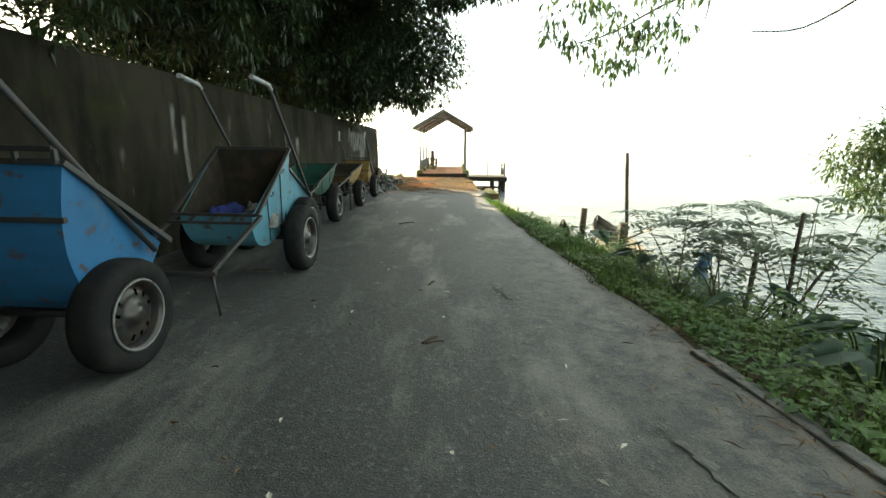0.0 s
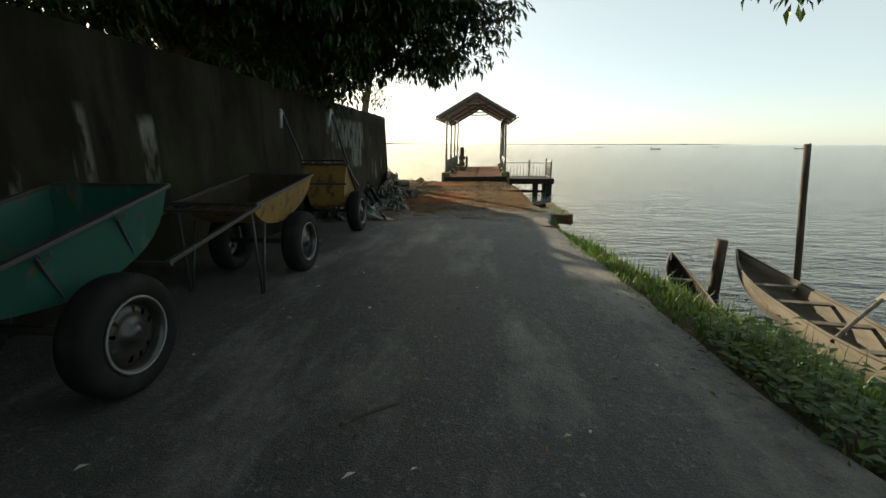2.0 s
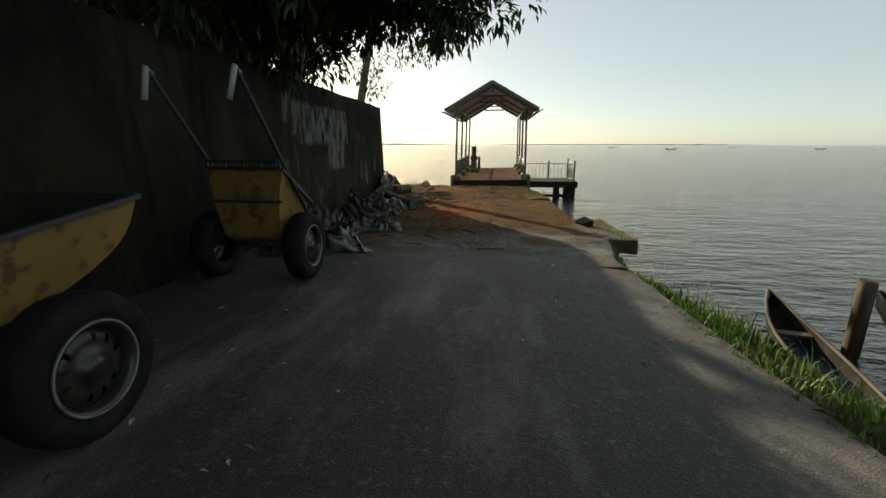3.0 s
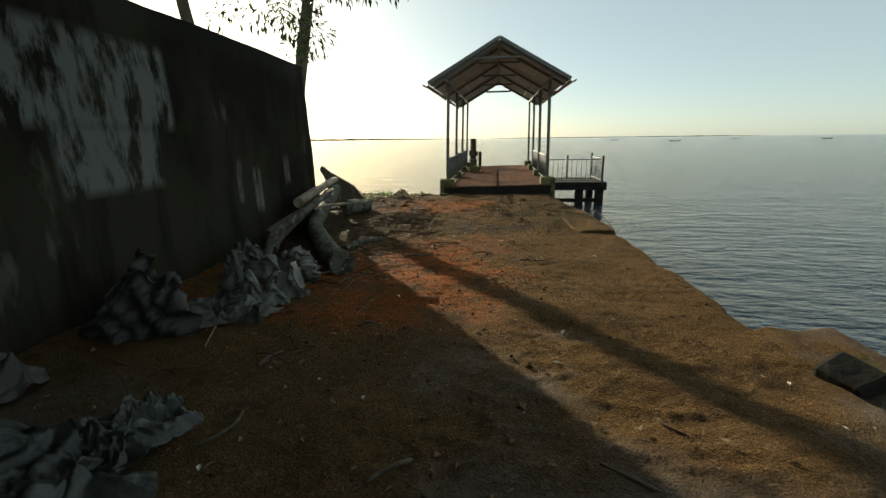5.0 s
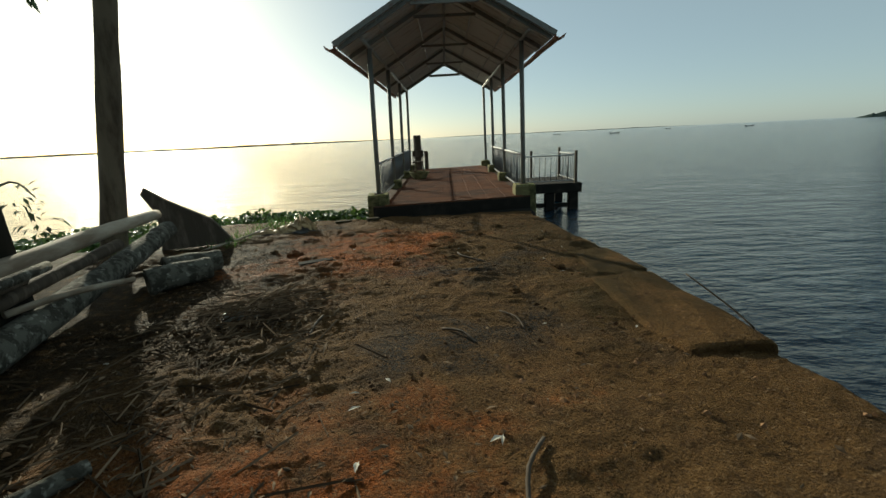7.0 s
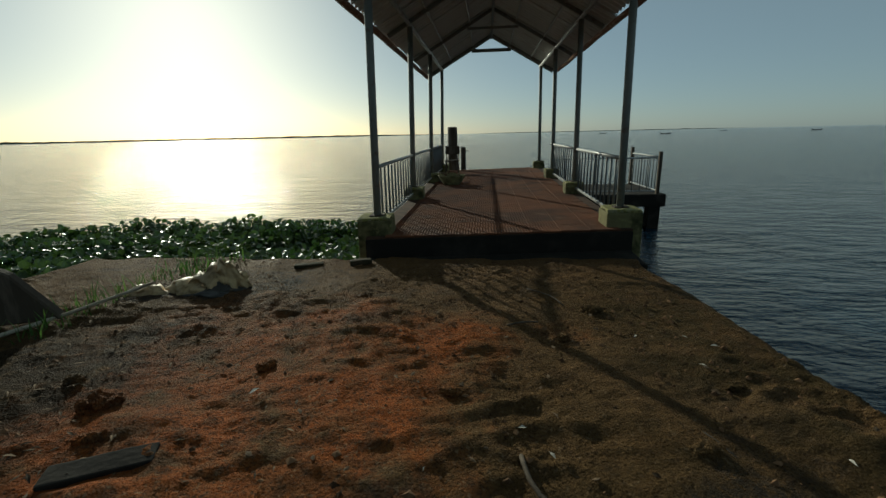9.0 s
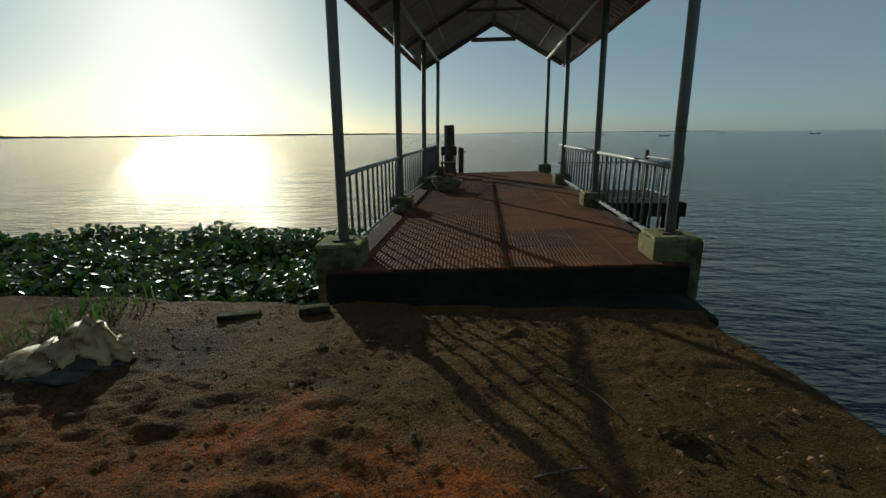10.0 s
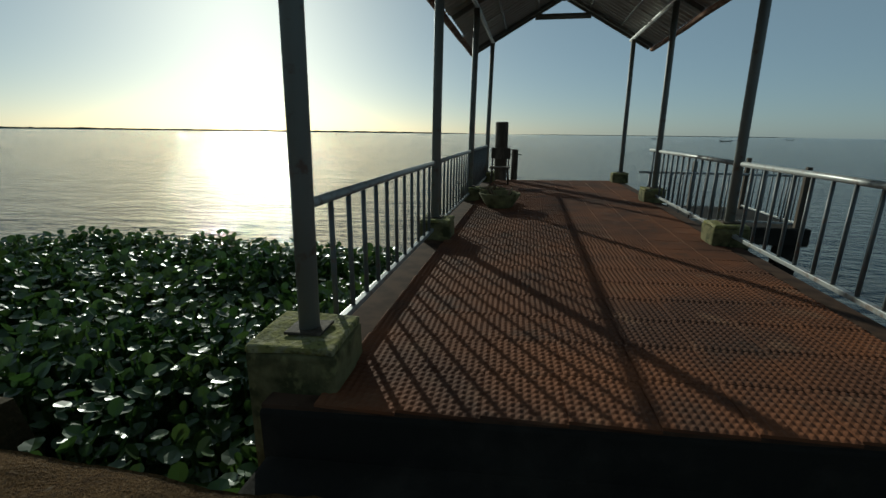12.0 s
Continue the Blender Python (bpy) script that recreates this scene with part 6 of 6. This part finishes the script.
# ---- ground litter ----
def build_litter():
    random.seed(21)
    V, F = [], []
    def place(x, y, n, l0, l1, wide):
        for _ in range(n):
            px, py = random.gauss(x[0], x[1]), random.gauss(y[0], y[1])
            if not WALL_X + 0.1 < px < road_edge(py) - 0.03 or not -2 < py < END_Y - 0.1:
                continue
            a = rnd(0, 6.28)
            l = rnd(l0, l1)
            add_leaf(V, F, Vector((px, py, road_z(py) + rnd(0.015, 0.035))), Vector((math.cos(a), math.sin(a), rnd(-0.05, 0.12))).normalized(), Vector((rnd(-0.4, 0.4), rnd(-0.4, 0.4), 1)), l, l * wide, rnd(-0.3, 0.4))
    place((-1.95, 0.45), (19.2, 1.2), 2600, 0.015, 0.06, 0.22)
    place((-2.5, 0.4), (21.3, 0.9), 700, 0.02, 0.07, 0.22)
    place((-1.75, 0.3), (20.2, 0.35), 420, 0.05, 0.16, 0.12)
    place((-1.2, 0.9), (17.5, 1.8), 420, 0.015, 0.06, 0.35)
    place((-0.5, 1.2), (21.0, 2.2), 420, 0.015, 0.05, 0.5)
    place((0.2, 1.0), (17.0, 3.0), 260, 0.012, 0.045, 0.35)
    place((-0.8, 1.2), (13.5, 2.2), 150, 0.02, 0.07, 0.3)
    place((1.85, 0.14), (2.6, 2.0), 520, 0.02, 0.12, 0.12)
    place((1.4, 0.2), (9.0, 3.0), 160, 0.02, 0.07, 0.3)
    place((-0.6, 1.0), (5.5, 4.0), 140, 0.02, 0.06, 0.35)
    tagged(mesh_object("leaf_litter", V, F, "litter"), "dry brown leaves and chips scattered on the lane", "litter", kind="stuff")
    V2, F2 = [], []
    for _ in range(150):
        py = rnd(1, 23)
        px = rnd(-2.4, 1.1)
        a = rnd(0, 6.28)
        add_leaf(V2, F2, Vector((px, py, road_z(py) + 0.02)), Vector((math.cos(a), math.sin(a), 0.05)), Vector((0, 0, 1)), rnd(0.02, 0.07), rnd(0.01, 0.025), 0.2)
    tagged(mesh_object("paper_scrap", V2, F2, "pale"), "small pale scraps scattered over the lane", "litter", kind="stuff")
    # heap of thin broken twigs by the logs
    V4, F4 = [], []
    for _ in range(900):
        heap = random.random() < 0.45
        px, py = (random.gauss(-1.72, 0.2), random.gauss(20.25, 0.2)) if heap else (random.gauss(-1.75, 0.4), random.gauss(18.6, 1.1))
        a, l, r = rnd(0, 6.28), rnd(0.08, 0.3), rnd(0.002, 0.005)
        z0 = road_z(py) + (rnd(0.01, 0.1) if heap else rnd(0.01, 0.03))
        d = Vector((math.cos(a), math.sin(a), rnd(-0.15, 0.15)))
        sd = Vector((-math.sin(a), math.cos(a), 0)) * r
        up = Vector((0, 0, r * 1.6))
        p, q = Vector((px, py, z0)), Vector((px, py, z0)) + d * l + sd * rnd(-6, 6)
        n = len(V4)
        V4.extend(v[:] for v in (p - sd, p + sd, p + up, q - sd, q + sd, q + up))
        F4.extend(((n, n + 1, n + 4, n + 3), (n + 1, n + 2, n + 5, n + 4), (n + 2, n, n + 3, n + 5)))
    tagged(mesh_object("twig_heap", V4, F4, "litter"), "heap of thin broken twigs by the logs", "twigs", kind="stuff")
    # clods and pebbles
    V3, F3 = [], []
    octa = ((1, 0, 0), (-1, 0, 0), (0, 1, 0), (0, -1, 0), (0, 0, 1), (0, 0, -0.4))
    tris = ((0, 2, 4), (2, 1, 4), (1, 3, 4), (3, 0, 4), (2, 0, 5), (1, 2, 5), (3, 1, 5), (0, 3, 5))
    for _ in range(13000):
        py = rnd(13.5, 24.5)
        px = rnd(-2.95, road_edge(py) - 0.05)
        if random.random() > 0.35 + 0.9 * noise.noise((px * 0.8, py * 0.8, 5)) + (0.4 if py > 20 else 0):
            continue
        r = 0.004 + 0.016 * random.random() ** 5
        n = len(V3)
        z = road_z(py)
        V3.extend((px + q[0] * r * rnd(0.6, 1.4), py + q[1] * r * rnd(0.6, 1.4), z + 0.012 + q[2] * r * rnd(0.5, 1.0)) for q in octa)
        F3.extend(tuple(n + i for i in t) for t in tris)
    tagged(mesh_object("clod", V3, F3, "clod"), "small earth clods and gravel on the red ground", "gravel", kind="stuff")


build_litter()


def twig(x, y, pts, r, label):
    ob = empty("fallen_twig", pose(x, y, road_z(y) + 0.015), label, "twig", "fallen twigs")
    bm = bmesh.new()
    tube(bm, smooth_profile3([Vector(p) for p in pts], 3), r, 6)
    part("stem", bm, "pile", ob)
    return ob


tw = twig(0.07, 17.9, [(-0.16, 0.03, 0.01), (-0.05, 0.0, 0.015), (0.07, 0.01, 0.01), (0.15, 0.06, 0.02)], 0.007, "dark forked twig lying on the dusty ground")
bm = bmesh.new()
tube(bm, [(0.0, 0.01, 0.015), (-0.06, 0.09, 0.03), (-0.08, 0.16, 0.04)], 0.004, 6)
part("fork", bm, "pile", tw)
for k in range(26):
    yy = rnd(13, 23.5)
    xx = rnd(-2.0, 0.9)
    a, l = rnd(0, 6.28), rnd(0.12, 0.4)
    twig(xx, yy, [(0, 0, 0), (l * 0.5 * math.cos(a), l * 0.5 * math.sin(a), rnd(0, 0.03)), (l * math.cos(a + rnd(-0.5, 0.5)), l * math.sin(a), 0.0)], rnd(0.004, 0.009), "thin dry twig lying on the ground")
for xx, yy, a, l in ((0.23, 2.79, 0.4, 0.13), (0.2, 2.83, 0.9, 0.15), (0.15, 4.1, 1.2, 0.12), (-0.45, 7.6, 0.7, 0.3), (-1.6, 4.35, 0.2, 0.3), (-1.35, 4.9, 0.1, 0.35)):
    twig(xx, yy, [(-l / 2 * math.cos(a), -l / 2 * math.sin(a), 0), (0, 0, 0.008), (l / 2 * math.cos(a), l / 2 * math.sin(a), 0)], 0.008, "pale split stick lying on the asphalt")


# ---- far shore and far boats ----
def build_far_shore():
    V, F = [], []
    def strip(a0, a1, dist, h, seed, steps):
        n = len(V)
        for i in range(steps + 1):
            f = i / steps
            a = radians(a0 + (a1 - a0) * f)
            fade = min(1, 6 * f, 6 * (1 - f))
            top = WATER_Z + h * fade * (0.6 + 0.5 * abs(noise.noise((f * 26, seed, 0))) + 0.25 * noise.noise((f * 140, seed, 2)))
            for d, z in ((dist, WATER_Z - 1), (dist + 10, top), (dist + 90, WATER_Z - 1)):
                V.append((-math.sin(a) * d, math.cos(a) * d, z))
        for i in range(steps):
            for k in range(2):
                q = n + i * 3 + k
                F.append((q, q + 3, q + 4, q + 1))
    strip(75, 2, 2900, 13, 1, 260)
    strip(2, -30, 3100, 5, 2, 120)
    strip(-42, -62, 1500, 30, 3, 120)
    tagged(mesh_object("backdrop", V, F, "shore"), "low hazy wooded far shore and headland", "shore", kind="structure")


build_far_shore()
for a, d in ((-14, 420), (-26, 520), (-20, 300), (-33, 380)):
    px, py = -math.sin(radians(a)) * d, math.cos(radians(a)) * d
    canoe((px - 3.2, py + 0.4, WATER_Z + 0.3), (px + 3.2, py, WATER_Z + 0.3), 1.2, 0.6, "small dark fishing boat far out on the lake", "pile", 2, 0.5)


# ---- ribbed deck tiles ----
def tile_mesh(sx, sy, ribs=10, studs=9):
    """One tile with rounded ribs along the jetty, notched across into studs."""
    V, F = [], []
    nx, ny = ribs * 2 + 1, studs * 2 + 1
    for i in range(nx):
        for j in range(ny):
            z = (0.0055 if j % 2 else 0.002) if i % 2 else 0.0
            V.append((-sx / 2 + sx * i / (nx - 1), -sy / 2 + sy * j / (ny - 1), z))
    for i in range(nx - 1):
        for j in range(ny - 1):
            F.append((i * ny + j, (i + 1) * ny + j, (i + 1) * ny + j + 1, i * ny + j + 1))
    n = len(V)
    V.extend(((-sx / 2, -sy / 2, -0.012), (sx / 2, -sy / 2, -0.012), (-sx / 2, sy / 2, -0.012), (sx / 2, sy / 2, -0.012)))
    last = (nx - 1) * ny
    F.append(tuple([n, n + 1] + [i * ny for i in range(nx - 1, -1, -1)]))
    F.append(tuple([n + 2, n] + list(range(ny))))
    F.append(tuple([n + 1, n + 3] + [last + j for j in range(ny - 1, -1, -1)]))
    me = bpy.data.meshes.new("tile")
    me.from_pydata(V, [], F)
    me.materials.append(MAT["tile"])
    return me


TX, TY = 0.298, 0.298
tile_data = tile_mesh(TX - 0.001, TY - 0.001)
rows_y = int((LAST + 0.5) / TY)
for i in range(8):
    for j in range(rows_y):
        t = new("tile", tile_data)
        t.parent = deck
        p = SKEW @ Vector(((i - 3.5) * TX + 0.03, -0.25 + TY * (j + 0.5), DECK_Z - 0.004))
        t.matrix_basis = Matrix.Translation(p) @ pose(0, 0, 0, rnd(-0.05, 0.05), rnd(-0.05, 0.05), 1.6)
